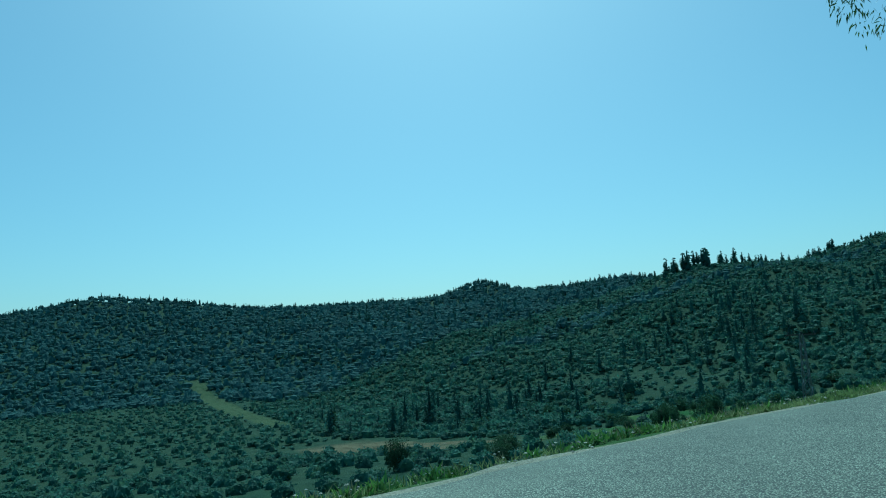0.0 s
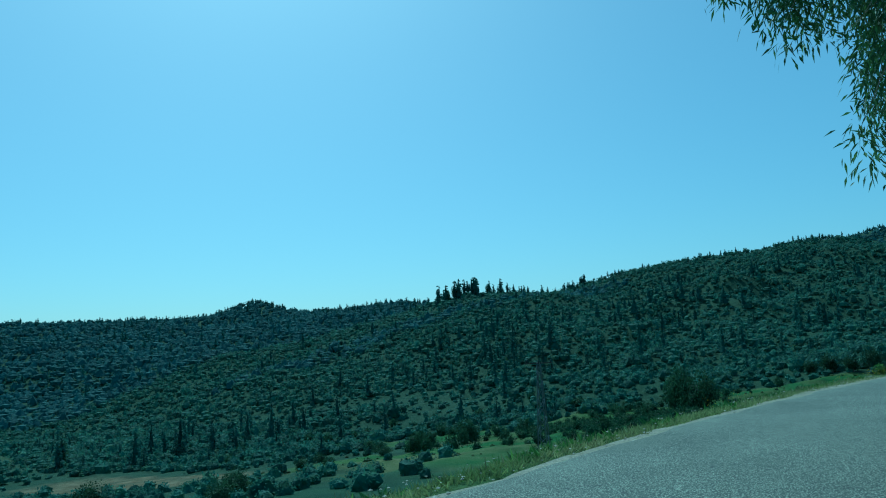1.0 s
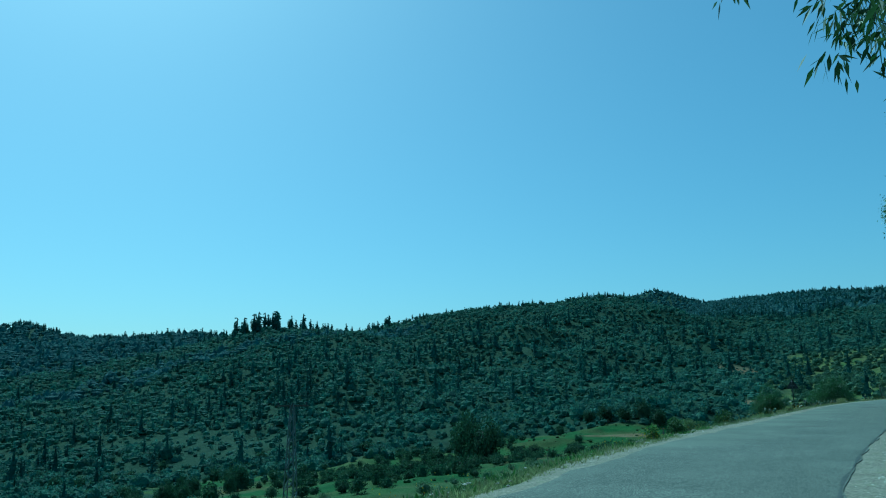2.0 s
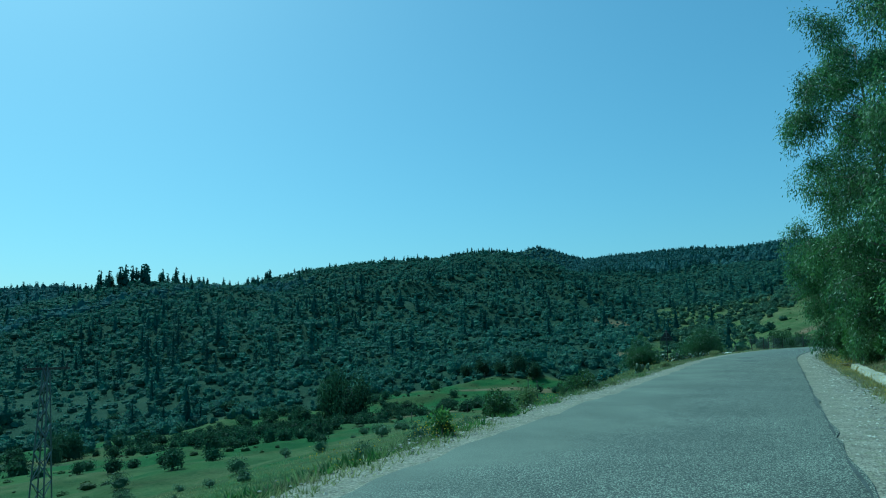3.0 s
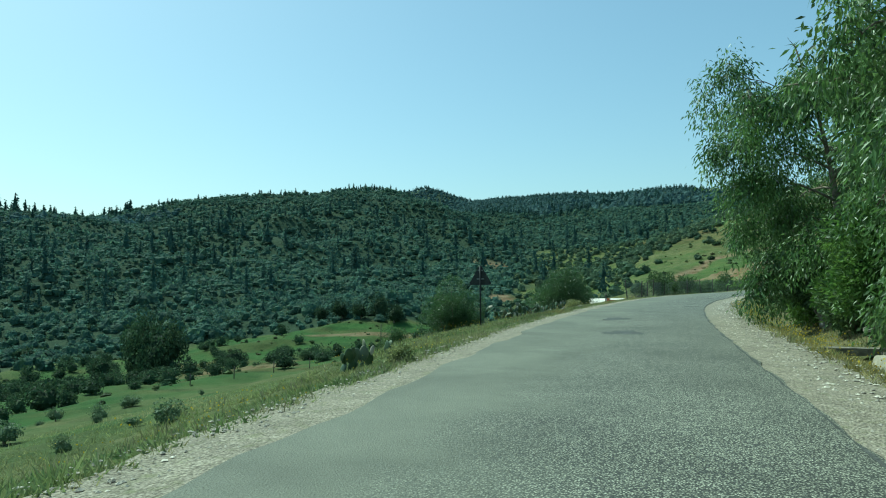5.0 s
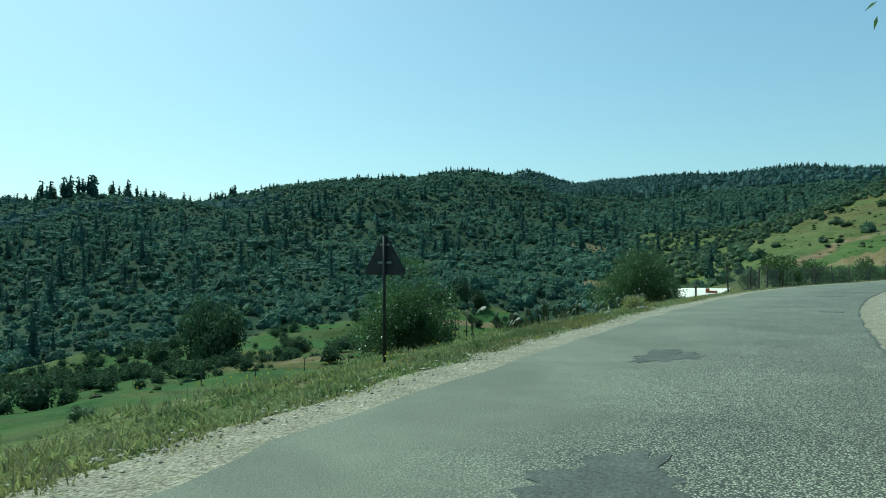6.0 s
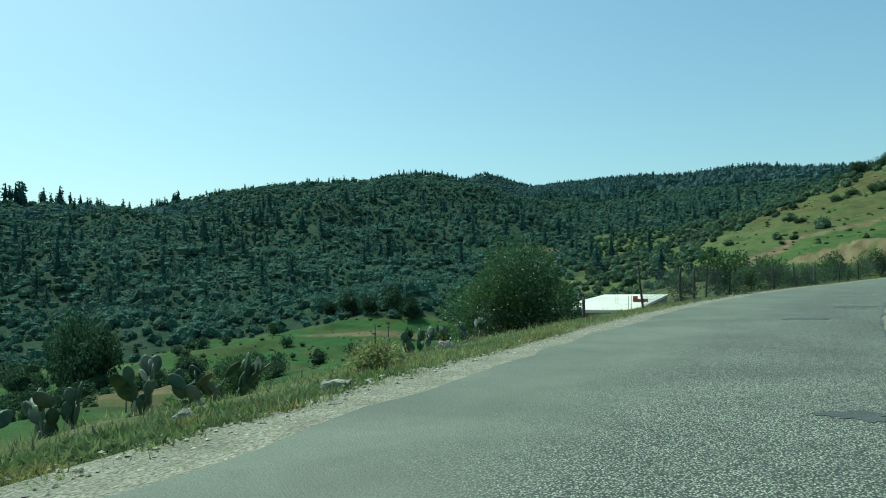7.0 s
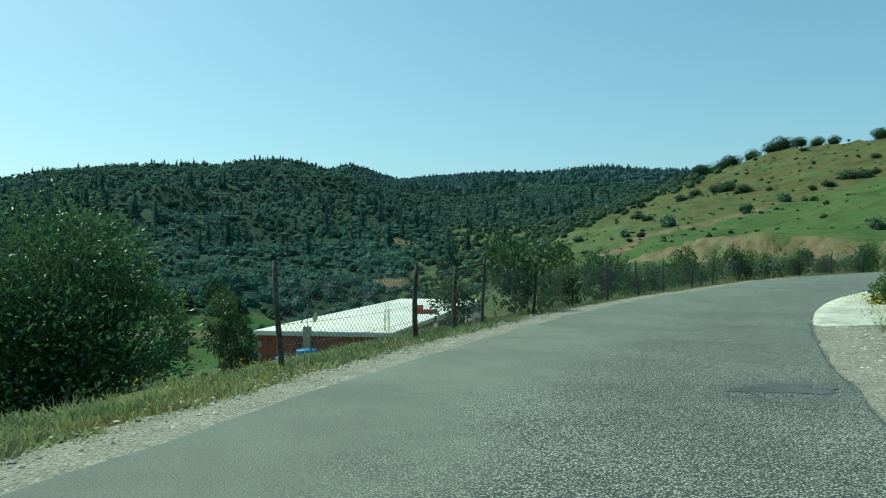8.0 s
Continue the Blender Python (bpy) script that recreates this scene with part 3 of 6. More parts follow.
def build_ground():
    xs = spaced(-2700, -16, 22, 1700, 0.6, 1.036)
    ys = spaced(-900, -24, 200, 4300, 1.0, 1.036)
    gx, gy = np.meshgrid(xs, ys)
    x, y = gx.ravel(), gy.ravel()
    z = ground(x, y)
    nx, ny = len(xs), len(ys)
    j, i = np.meshgrid(np.arange(ny - 1), np.arange(nx - 1), indexing="ij")
    k = (j * nx + i).ravel()
    me = mesh_of("ground", np.stack([x, y, z], 1), np.stack([k, k + 1, k + nx + 1, k + nx], 1), ground_mat, True)
    up = hill_part(x, y)
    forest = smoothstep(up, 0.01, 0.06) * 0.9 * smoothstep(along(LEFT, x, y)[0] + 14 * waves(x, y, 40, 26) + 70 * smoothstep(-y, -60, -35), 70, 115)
    field = np.zeros(len(x))
    for f in FIELDS:
        field = np.maximum(field, inside(x, y, *f))
    dry = np.zeros(len(x))
    for f in DRY:
        dry = np.maximum(dry, inside(x, y, *f, soft=0.9) * (0.75 + 0.35 * waves(x, y, 9, 20)))
    dr, _, rs = along(RIDGE_RIGHT, x, y)
    hill_grass = np.clip(1 - dr / 225, 0, 1) * smoothstep(x, -25, 5) * (1 - smoothstep(y, 430, 500))
    field = np.maximum(field, smoothstep(hill_grass, 0.02, 0.1) * (0.2 + 0.3 * waves(x, y, 60, 11)))
    dc, _, cs = along(CUT, x, y)
    ragged = dc + 1.2 * waves(x, y, 4.5, 16)
    dirt = np.where(cs > 0, 1 - smoothstep(ragged, 3.6, 5.2), 1 - smoothstep(ragged, 0.5, 2.5)) * ((y > 165) & (x > 3)) * np.clip(0.85 + 0.4 * waves(x, y, 5, 17), 0.15, 1.0)
    dp, _, ps = along(PALE, x, y)
    dirt = np.maximum(dirt, (1 - smoothstep(dp + 0.8 * waves(x, y, 9, 18), 1.0, 2.6)) * (x < 75) * np.interp(x, [10, 40, 55, 75], [1.0, 1.0, 0.5, 0.2]))
    dirt = np.maximum(dirt, inside(x, y, -100, 478, 16, 5, 10))
    dirt = np.maximum(dirt, inside(x, y, -57, 299, 6, 11, 10))
    dirt = np.maximum(dirt, inside(x, y, -165, 57, 42, 13, 8) * (0.55 + 0.3 * waves(x, y, 16, 27)))
    dirt = np.maximum(dirt, inside(x, y, -70, 212, 14, 2.2, 28) * 0.8)
    dirt = np.maximum(dirt, inside(x, y, -57, 141, 10, 6, 25, 0.6) * (0.6 + 0.2 * waves(x, y, 7, 29)))
    terrace = inside(x, y, -80, 146, 44, 46, 0, 0.5)
    field = np.maximum(field, terrace * 0.92)
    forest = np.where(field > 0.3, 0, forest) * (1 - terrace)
    strip = inside(x, y, *STRIP)
    meadow = strip * 0.3
    for f in MEADOWS:
        meadow = np.maximum(meadow, inside(x, y, *f))
    band = np.clip(1 - dr / 225, 0, 1)
    low = smoothstep(-ps * dp, -3, 3)
    hillside = smoothstep(band, 0.02, 0.1) * smoothstep(x, -25, -5)
    green = hillside * (0.35 + 0.5 * low) * (0.9 + 0.25 * waves(x, y, 30, 12))
    meadow = np.maximum(meadow, green)
    dry = np.maximum(dry, hillside * (1 - low) * smoothstep(band, 0.25, 0.6) * (0.62 + 0.4 * waves(x, y, 24, 13)))
    olives = olive_slope(x, y)
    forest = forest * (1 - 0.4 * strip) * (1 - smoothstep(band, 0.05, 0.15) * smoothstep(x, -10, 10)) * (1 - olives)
    meadow = np.maximum(meadow, olives * (0.4 + 0.4 * waves(x, y, 25, 58)))
    near_left = np.where(along(LEFT, x, y)[2] > 0, along(LEFT, x, y)[0], 99)
    slope = smoothstep(near_left, 3 + 7 * smoothstep(y, 24, 38), 9 + 9 * smoothstep(y, 24, 38)) * (1 - smoothstep(near_left, 45, 70)) * (1 - smoothstep(y, 95, 125))
    field = np.maximum(field, slope * np.interp(y, [20, 45, 80], [0.95, 0.92, 0.62]) * (0.85 + 0.3 * waves(x, y, 14, 28)))
    field = np.maximum(field, 0.75 * smoothstep(-y, -34, -20) * (1 - smoothstep(near_left, 6, 12)))
    field = np.maximum(field * (1 - green), hillside * low * (0.66 + 0.3 * waves(x, y, 22, 19)))
    meadow = meadow * (1 - 0.5 * np.clip(field, 0, 1))
    drr, _, rside = along(RIGHT, x, y)
    litter = smoothstep(drr, 2.0, 3.5) * (1 - smoothstep(drr, 10, 14)) * (rside < 0) * (y > 35) * (y < 85)
    dirt = np.maximum(dirt, litter * (0.45 + 0.3 * waves(x, y, 4, 14)))
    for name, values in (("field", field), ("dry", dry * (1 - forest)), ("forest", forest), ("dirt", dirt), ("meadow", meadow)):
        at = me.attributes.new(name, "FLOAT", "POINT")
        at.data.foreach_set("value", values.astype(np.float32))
    ob = new("ground", me)
    tagged(ob, "grassy valley, fields and scrub-covered hills reaching the horizon", "ground", kind="structure")


build_ground()


# ---- road, shoulders ----
def ribbon(name, a, b, mat, za, zb, rows, label, category="road", rag_a=0.0, rag_b=0.0, crown=0.0, thick=0.12, rough=0.003):
    """A sheet between two lines, with `rows` strips across, and skirts down its long sides."""
    n = len(a)
    t = np.linspace(0, 1, rows + 1)
    a = a + rag_a * np.stack([waves(a[:, 0], a[:, 1], 2.3, 21), waves(a[:, 0], a[:, 1], 1.7, 22)], 1)
    b = b + rag_b * np.stack([waves(b[:, 0], b[:, 1], 1.9, 23), waves(b[:, 0], b[:, 1], 1.3, 24)], 1)
    p = a[:, None] * (1 - t)[None, :, None] + b[:, None] * t[None, :, None]
    z = za * (1 - t) + zb * t + crown * 4 * t * (1 - t)
    z = z[None, :] + road_height(p[..., 0], p[..., 1]) + rough * waves(p[..., 0], p[..., 1], 1.5, 25)
    v = np.concatenate([p, z[..., None]], 2)
    low = v[:, [0, -1]].copy()
    low[..., 2] -= thick
    v = np.concatenate([low[:, :1], v, low[:, 1:]], 1)
    m = v.shape[1]
    j, i = np.meshgrid(np.arange(n - 1), np.arange(m - 1), indexing="ij")
    k = (j * m + i).ravel()
    me = mesh_of(name, v.reshape(-1, 3), np.stack([k, k + 1, k + m + 1, k + m], 1), mat, rough == 0)
    at = me.attributes.new("across", "FLOAT", "POINT")
    worn = np.tile(np.concatenate([[0], t, [1]]), n) + 0.4 * (1 - smoothstep(v[..., 1].ravel(), 24, 33))   # coarse all over at the start
    at.data.foreach_set("value", worn.astype(np.float32))
    ob = new(name, me)
    return tagged(ob, label, category, kind="structure")


def outward(line, d):
    """The line moved d to its left."""
    g = np.gradient(line, axis=0)
    g /= np.linalg.norm(g, axis=1)[:, None]
    return line + d * np.stack([-g[:, 1], g[:, 0]], 1)


def matched(p, n=520):
    c = smooth_line(p, 0.5)
    s = np.concatenate([[0], np.cumsum(np.linalg.norm(np.diff(c, axis=0), axis=1))])
    u = np.linspace(0, s[-1], n)
    return np.stack([np.interp(u, s, c[:, 0]), np.interp(u, s, c[:, 1])], 1)


road_l, road_r = matched(LEFT), matched(RIGHT)
ribbon("road", road_l, road_r, asphalt, 0.0, 0.0, 8, "worn grey asphalt country road with coarse chippings", rag_a=0.10, rag_b=0.05)
narrow = np.interp(road_l[:, 1], [18, 32], [0.4, 0.95])[:, None]
ribbon("shoulder_left", outward(road_l, narrow), outward(road_l, -0.25), gravel, -0.05, -0.008, 6, "pale gravel shoulder along the asphalt", "shoulder", rag_a=0.14, rag_b=0.0)
ribbon("shoulder_right", outward(road_r, 0.25), outward(road_r, -1.35), gravel, -0.008, -0.05, 6, "wide gravel shoulder along the asphalt", "shoulder", rag_b=0.12)


# ---- growing things ----
def unit(v):
    return v / (np.linalg.norm(v, axis=-1, keepdims=True) + 1e-9)


def leaf_quads(base, way, length, width, r, face=None):
    """Lance-shaped leaves: corners and quads, from the stalk's end along `way`."""
    n = len(base)
    side = unit(np.cross(way, unit(r.normal(size=(n, 3))) if face is None else face))
    length = (length * r.uniform(0.6, 1.25, n))[:, None]
    width = (width * r.uniform(0.7, 1.2, n))[:, None]
    bend = np.array([0, 0, -1.0]) * length * 0.12
    v = np.stack([base, base + way * length * 0.42 + side * width, base + way * length + bend, base + way * length * 0.42 - side * width], 1)
    return v.reshape(-1, 3), np.arange(4 * n).reshape(n, 4)


def leaf_cloud(centres, per, spread, length, width, droop, r):
    c = np.repeat(centres, per, axis=0)
    off = r.normal(size=c.shape) * spread
    way = unit(unit(off + 1e-3) * 0.8 + r.normal(size=c.shape) * 0.5 + np.array([0, 0, -droop]))
    return leaf_quads(c + off, way, length, width, r)


def tree(name, x, y, height, reach, lean, limbs, leaves, seed, leaf_mat, label, category="tree", low=0.3, droop=1.0, size=(0.16, 0.018), strands=0.8, floor=2.6, thick=0.022, group="", spread=0.26, clear=None, aims=(), twigs=8, step=0.22):
    """A tree of trunk, limbs and a loose crown of single leaves hanging from twigs."""
    r = np.random.default_rng(seed)
    z = float(ground(x, y))
    top = thing(name, x, y, z, 0, label, category, group)
    k = np.linspace(0, 1, 10)
    trunk = np.stack([lean[0] * k ** 1.6 + 0.12 * np.sin(k * 5 + seed), lean[1] * k ** 1.6 + 0.12 * np.cos(k * 4 + seed), height * 0.86 * k], 1)
    trunk[0] = (0, 0, -0.15)
    rad = height * thick * (1 - 0.86 * k) * (1 + 0.5 * np.exp(-k * 14))
    wood = Pile()
    wood.bar(trunk, rad, 10)
    part("trunk", wood.mesh("trunk", bark, True), None, top)
    tips = []
    for i in range(limbs):
        f = low + (1 - low) * (i + r.uniform(0, 0.8)) / limbs
        start = np.array([np.interp(f, k, trunk[:, j]) for j in range(3)])
        az = i * 2.4 + r.uniform(-0.4, 0.4)
        shape = 0.55 + 0.45 * math.sin(math.pi * min(1, 0.25 + 0.8 * f))
        ln = reach * shape * r.uniform(0.7, 1.1)
        rise = r.uniform(0.25, 0.9) * (0.5 + f)
        t = np.linspace(0, 1, 7)
        pts = start + np.stack([math.cos(az) * ln * t, math.sin(az) * ln * t, ln * (rise * t - 0.45 * t ** 2)], 1) + r.normal(size=(7, 3)) * 0.06 * t[:, None] * ln * 0.4
        if len(aims):
            end = np.array(aims[i % len(aims)]) - np.array([x, y, z])
            f = min(0.95, max(low, (end[2] - 2.0 - 0.15 * np.hypot(end[0], end[1])) / (height * 0.86)))
            start = np.array([np.interp(f, k, trunk[:, j]) for j in range(3)])
            d = end - start
            ln, az = float(np.hypot(d[0], d[1])), math.atan2(d[1], d[0])
            pts = start + d * t[:, None] + np.array([0, 0, 0.18 * ln]) * (t * (1 - t) * 4)[:, None] + r.normal(size=(7, 3)) * 0.03 * t[:, None] * ln
        for _ in range(5 if not len(aims) else 0):
            if clear and not clear(pts[-1, 0] + x, pts[-1, 1] + y, pts[-1, 2] + z):
                pts = start + (pts - start) * 0.75
                ln *= 0.75
        br = max(0.015, np.interp(f, k, rad) * 0.45)
        branches = Pile()
        branches.bar(pts, br * (1 - 0.8 * t), 6)
        for j in range(twigs):
            u = r.uniform(0.3, 1.0)
            s = np.array([np.interp(u, t, pts[:, q]) for q in range(3)])
            w = unit(np.array([math.cos(az), math.sin(az), 0.2]) * 0.6 + r.normal(size=3) * 0.7)
            tl = ln * r.uniform(0.18, 0.4)
            tt = np.linspace(0, 1, 4)
            tw = s + w * tl * tt[:, None] + np.array([0, 0, -0.35 * tl]) * (tt ** 2)[:, None]
            if clear and not clear(tw[3, 0] + x, tw[3, 1] + y, tw[3, 2] + z):
                tw = s + (tw - s) * 0.5
                if not clear(tw[3, 0] + x, tw[3, 1] + y, tw[3, 2] + z):
                    continue
            branches.bar(tw, 0.012 * (1.2 - tt), 4)
            for q in (1, 2, 3):
                tips.append(tw[q])
            hang = strands * r.uniform(0.2, 1.0)
            for q in np.arange(0.2, hang, step):
                tips.append(tw[3] + np.array([r.normal() * 0.05, r.normal() * 0.05, -q]))
        part("limb", branches.mesh("limb", bark, True), None, top)
    tips = np.array(tips)
    tips = tips[tips[:, 2] + z > floor]
    if clear:
        tips = tips[clear(tips[:, 0] + x, tips[:, 1] + y, tips[:, 2] + z)]
    v, q = leaf_cloud(tips, max(1, int(leaves / len(tips))), spread, size[0], size[1], droop, r)
    part("crown", mesh_of("crown", v, q, leaf_mat), None, top)
    return top


def bush_mesh(name, rx, rz, leaves, seed, leaf_mat, size=(0.09, 0.02), lobes=14):
    """Leaves of a dense shrub whose outline is uneven: lobes of leaves round a low crown."""
    r = np.random.default_rng(seed)
    d = unit(r.normal(size=(lobes, 3)))
    d[:, 2] = np.abs(d[:, 2])
    c = d * np.array([rx * 0.62, rx * 0.62, rz * 1.25]) * r.uniform(0.5, 1.0, (lobes, 1)) + np.array([0, 0, rz * 0.42])
    which = r.integers(0, lobes, leaves)
    out = unit(r.normal(size=(leaves, 3)))
    rad = (rx * 0.42 * r.uniform(0.6, 1.15, lobes))[which] * r.uniform(0.55, 1.08, leaves) ** 0.6
    p = c[which] + out * rad[:, None]
    p[:, 2] = np.abs(p[:, 2]) + 0.02
    way = unit(out * 0.9 + r.normal(size=p.shape) * 0.6 + np.array([0, 0, 0.25]))
    v, q = leaf_quads(p, way, size[0], size[1], r)
    return mesh_of(name, v, q, leaf_mat), c


def bush(name, x, y, rx, rz, leaves, seed, leaf_mat, label, category="bush", size=(0.09, 0.02), lobes=14, group="", sink=0.08):
    top = thing(name, x, y, float(ground(x, y)) - sink, 0, label, category, group)
    me, c = bush_mesh("foliage", rx, rz, leaves, seed, leaf_mat, size, lobes)
    part("foliage", me, None, top)
    for p in c:
        stems = Pile()
        t = np.linspace(0, 1, 4)[:, None]
        stems.bar(np.array([p[0] * 0.15, p[1] * 0.15, 0]) * (1 - t) + p * t, 0.03 * (1.3 - t[:, 0]) * rx, 5)
        part("stem", stems.mesh("stem", bark), None, top)
    return top


# wide eucalyptus over the start of the road, and the row past the drain
EUC = "tall eucalyptus with long hanging leaves beside the road"


def over_road(x, y, z):
    """True inside the first tree's crown, which is arched: high over the road, low beside its trunk."""
    k = np.maximum(0.4, (y - 6.8) / 8.2)
    zz = 1.37 + (z - 1.37) / k
    crown = (x > 4.68 + k * (np.interp(zz, [3.0, 3.2, 4.0, 4.4, 5.2, 6.6, 7.4, 9.0, 10.0], [1.6, 1.2, 0.75, 0.6, 0.4, 0.42, -0.35, -1.9, -2.5]) - 2.68)) & (zz > 2.9) & (y > 10.4)
    spray = (y > 6.2) & (y < 8.7) & (x > 2.2) & (x < 3.8) & (z > 5.95) & (z < 8.4)
    return crown | spray


ar = np.random.default_rng(19)
BOUGHS = []
for count, xs, ys, zs in ((19, (2.6, 5.5), (10.4, 13.2), (4.9, 7.4)), (10, (2.3, 5.0), (14.5, 18.5), (4.8, 7.8)), (7, (2.4, 3.3), (15.5, 18.2), (4.9, 6.4)), (4, (0, 10), (14, 20), (8.5, 13)), (14, (4.6, 7.4), (11, 15.5), (4.9, 8.0)), (4, (2.4, 3.2), (7.0, 8.2), (6.8, 7.1)), (10, (1.5, 2.7), (11.3, 12.7), (6.0, 6.8))):
    while count:
        b = (ar.uniform(*xs), ar.uniform(*ys), ar.uniform(*zs))
        if over_road(b[0], b[1], b[2] - 0.7):
            BOUGHS.append(b)
            count -= 1
tree("eucalyptus_tree", 7.4, 15.6, 15.0, 7.6, (-2.0, 0.3), 65, 120000, 3, euc_leaf, "spreading eucalyptus with drooping branches over the road", low=0.2, clear=over_road, aims=BOUGHS, strands=1.7, floor=2.9, size=(0.125, 0.014), spread=0.075, twigs=13, step=0.13)
tree("eucalyptus_tree", 5.4, 71.5, 9.8, 4.3, (-1.3, -0.4), 34, 84000, 5, crown_leaf, "leaning eucalyptus with loose leafy boughs at the bend", low=0.08, strands=0.9, floor=0.2, size=(0.165, 0.026), spread=0.22, twigs=13, thick=0.015, clear=lambda x, y, z: (x > 0.75 + 0.25 * np.abs(z - 7.6)) & (z < np.interp(x, [0.5, 1.9, 2.9, 3.6, 5.0], [9.3, 9.3, 7.3, 7.0, 8.0])))
tree("eucalyptus_tree", 6.1, 61.0, 17.5, 4.6, (-1.1, 0.0), 42, 120000, 8, crown_leaf, EUC, low=0.05, strands=1.0, droop=0.9, floor=0.3, size=(0.165, 0.026), spread=0.22, twigs=13, thick=0.012, clear=lambda x, y, z: x > 3.5 - 0.17 * z + 0.5 * np.sin(z * 1.1))
tree("eucalyptus_tree", 7.6, 51.5, 16.0, 4.4, (-0.4, 0.4), 34, 84000, 11, crown_leaf, EUC, low=0.06, strands=1.0, droop=0.9, floor=0.3, size=(0.165, 0.026), spread=0.22, twigs=12, thick=0.012, clear=lambda x, y, z: x > 4.4 - 0.12 * z + 0.4 * np.sin(z * 1.3 + 1))
for i, (bx, by, br, bz, n) in enumerate([(4.9, 73.5, 1.3, 1.5, 9000), (5.3, 68.0, 1.7, 2.2, 14000), (5.8, 63.0, 1.7, 2.4, 14000), (6.3, 57.5, 1.8, 2.3, 13000), (6.6, 52.5, 1.7, 2.0, 11000), (7.4, 47.0, 1.6, 1.8, 9000), (4.7, 70.6, 1.4, 1.9, 9000), (4.9, 65.8, 1.4, 2.2, 10000), (5.2, 60.6, 1.5, 2.4, 10000), (5.8, 55.0, 1.5, 2.2, 9000), (4.7, 72.2, 1.0, 0.9, 4500), (4.8, 67.6, 1.1, 1.0, 5000), (4.9, 63.4, 1.0, 0.9, 4500), (5.2, 58.6, 1.1, 1.1, 5000), (5.4, 53.6, 1.2, 1.1, 5500), (5.6, 49.8, 1.2, 1.0, 5000)]):
    bush("eucalyptus_sapling", bx, by, br, bz, n, 40 + i, bright_leaf if i % 3 == 1 else euc_leaf, "thicket of young eucalyptus shoots under the tall trees", size=(0.165, 0.03), lobes=20, group="saplings under the eucalyptus row")

# roadside bushes above the valley
bush("olive_bush", -9.3, 79.2, 1.65, 1.5, 34000, 61, glossy_leaf, "round dark olive bush on the grassy slope", size=(0.075, 0.017), lobes=16)
bush("olive_bush", -7.7, 106.0, 3.15, 2.5, 46000, 62, glossy_leaf, "broad bushy olive beside the wire fence", size=(0.12, 0.024), lobes=22)
bush("roadside_shrub", -23.5, 108.7, 2.0, 1.8, 9000, 63, euc_leaf, "dense green shrub on the slope below the road", size=(0.13, 0.03))
bush("roadside_shrub", -4.0, 35.0, 0.42, 0.34, 1900, 64, euc_leaf, "dark leafy shrub at the gravel's edge", size=(0.07, 0.018))
bush("roadside_shrub", -4.5, 43.2, 0.6, 0.46, 2600, 71, euc_leaf, "dark round leafy shrub at the gravel's edge", size=(0.075, 0.019))
bush("roadside_shrub", -4.5, 59.0, 0.35, 0.22, 1200, 65, weed_leaf, "low leafy shrub at the gravel's edge", size=(0.08, 0.02))
bush("roadside_shrub", -6.6, 110.4, 1.0, 1.7, 4600, 66, euc_leaf, "young leafy shrub by the fence", size=(0.09, 0.022))
bush("roadside_shrub", -7.4, 98.0, 0.7, 0.4, 2000, 67, weed_leaf, "low leafy shrub on the slope", size=(0.08, 0.02))
bush("roadside_shrub", -5.0, 39.6, 0.45, 0.45, 1700, 69, weed_leaf, "airy pale-leaved shrub on the grassy verge", size=(0.07, 0.018))
bush("roadside_shrub", -4.9, 88.4, 0.6, 0.26, 2200, 70, weed_leaf, "light green leafy shrub at the gravel's edge", size=(0.08, 0.02))
bush("roadside_shrub", -12.0, 92.0, 0.9, 0.7, 3000, 68, bright_leaf, "green shrub on the slope below the road", size=(0.09, 0.022))

# hedge of shrubs along the outer side of the bend
line = smooth_line(LEFT, 0.5)
hr = np.random.default_rng(5)
hedge = [bush_mesh("foliage", 1.0, 0.9, 1600, 80 + k, m, (0.13, 0.034), 12)[0] for k, m in enumerate((euc_leaf, crown_leaf, bright_leaf))]
spots = [(s, d) for s in np.arange(113, 176, 2.0) for d in (2.4, 4.8, 7.4)]
arc = np.concatenate([[0], np.cumsum(np.linalg.norm(np.diff(line, axis=0), axis=1))])
at_fence = arc[np.argmin(np.abs(line[:, 1] - 112))]
for k, (s, d) in enumerate(spots):
    i = int(np.searchsorted(arc, at_fence + (s - 112) + hr.uniform(-0.8, 0.8)))
    if i > len(line) - 3:
        break
    g = unit(line[i + 1] - line[i])
    px, py = line[i] + np.array([-g[1], g[0]]) * (d + hr.uniform(-0.4, 1.2))
    if (s < 122 and d > 5) or (s < 118 and d > 3) or (s < 137 and d > 4) or hr.random() < 0.12:
        continue
    z = float(ground(px, py))
    t = thing("hedge_shrub", px, py, z - 0.05, 0, "dark leafy shrub in the hedge outside the bend", "shrub", "hedge along the bend")
    sc = hr.uniform(0.65, 1.25)
    f = part("foliage", hedge[k % 3], None, t)
    f.matrix_local = pose(0, 0, 0, 0, 0, hr.uniform(0, 360)) @ Matrix.Diagonal((sc, sc, sc * hr.uniform(0.8, 1.3), 1))


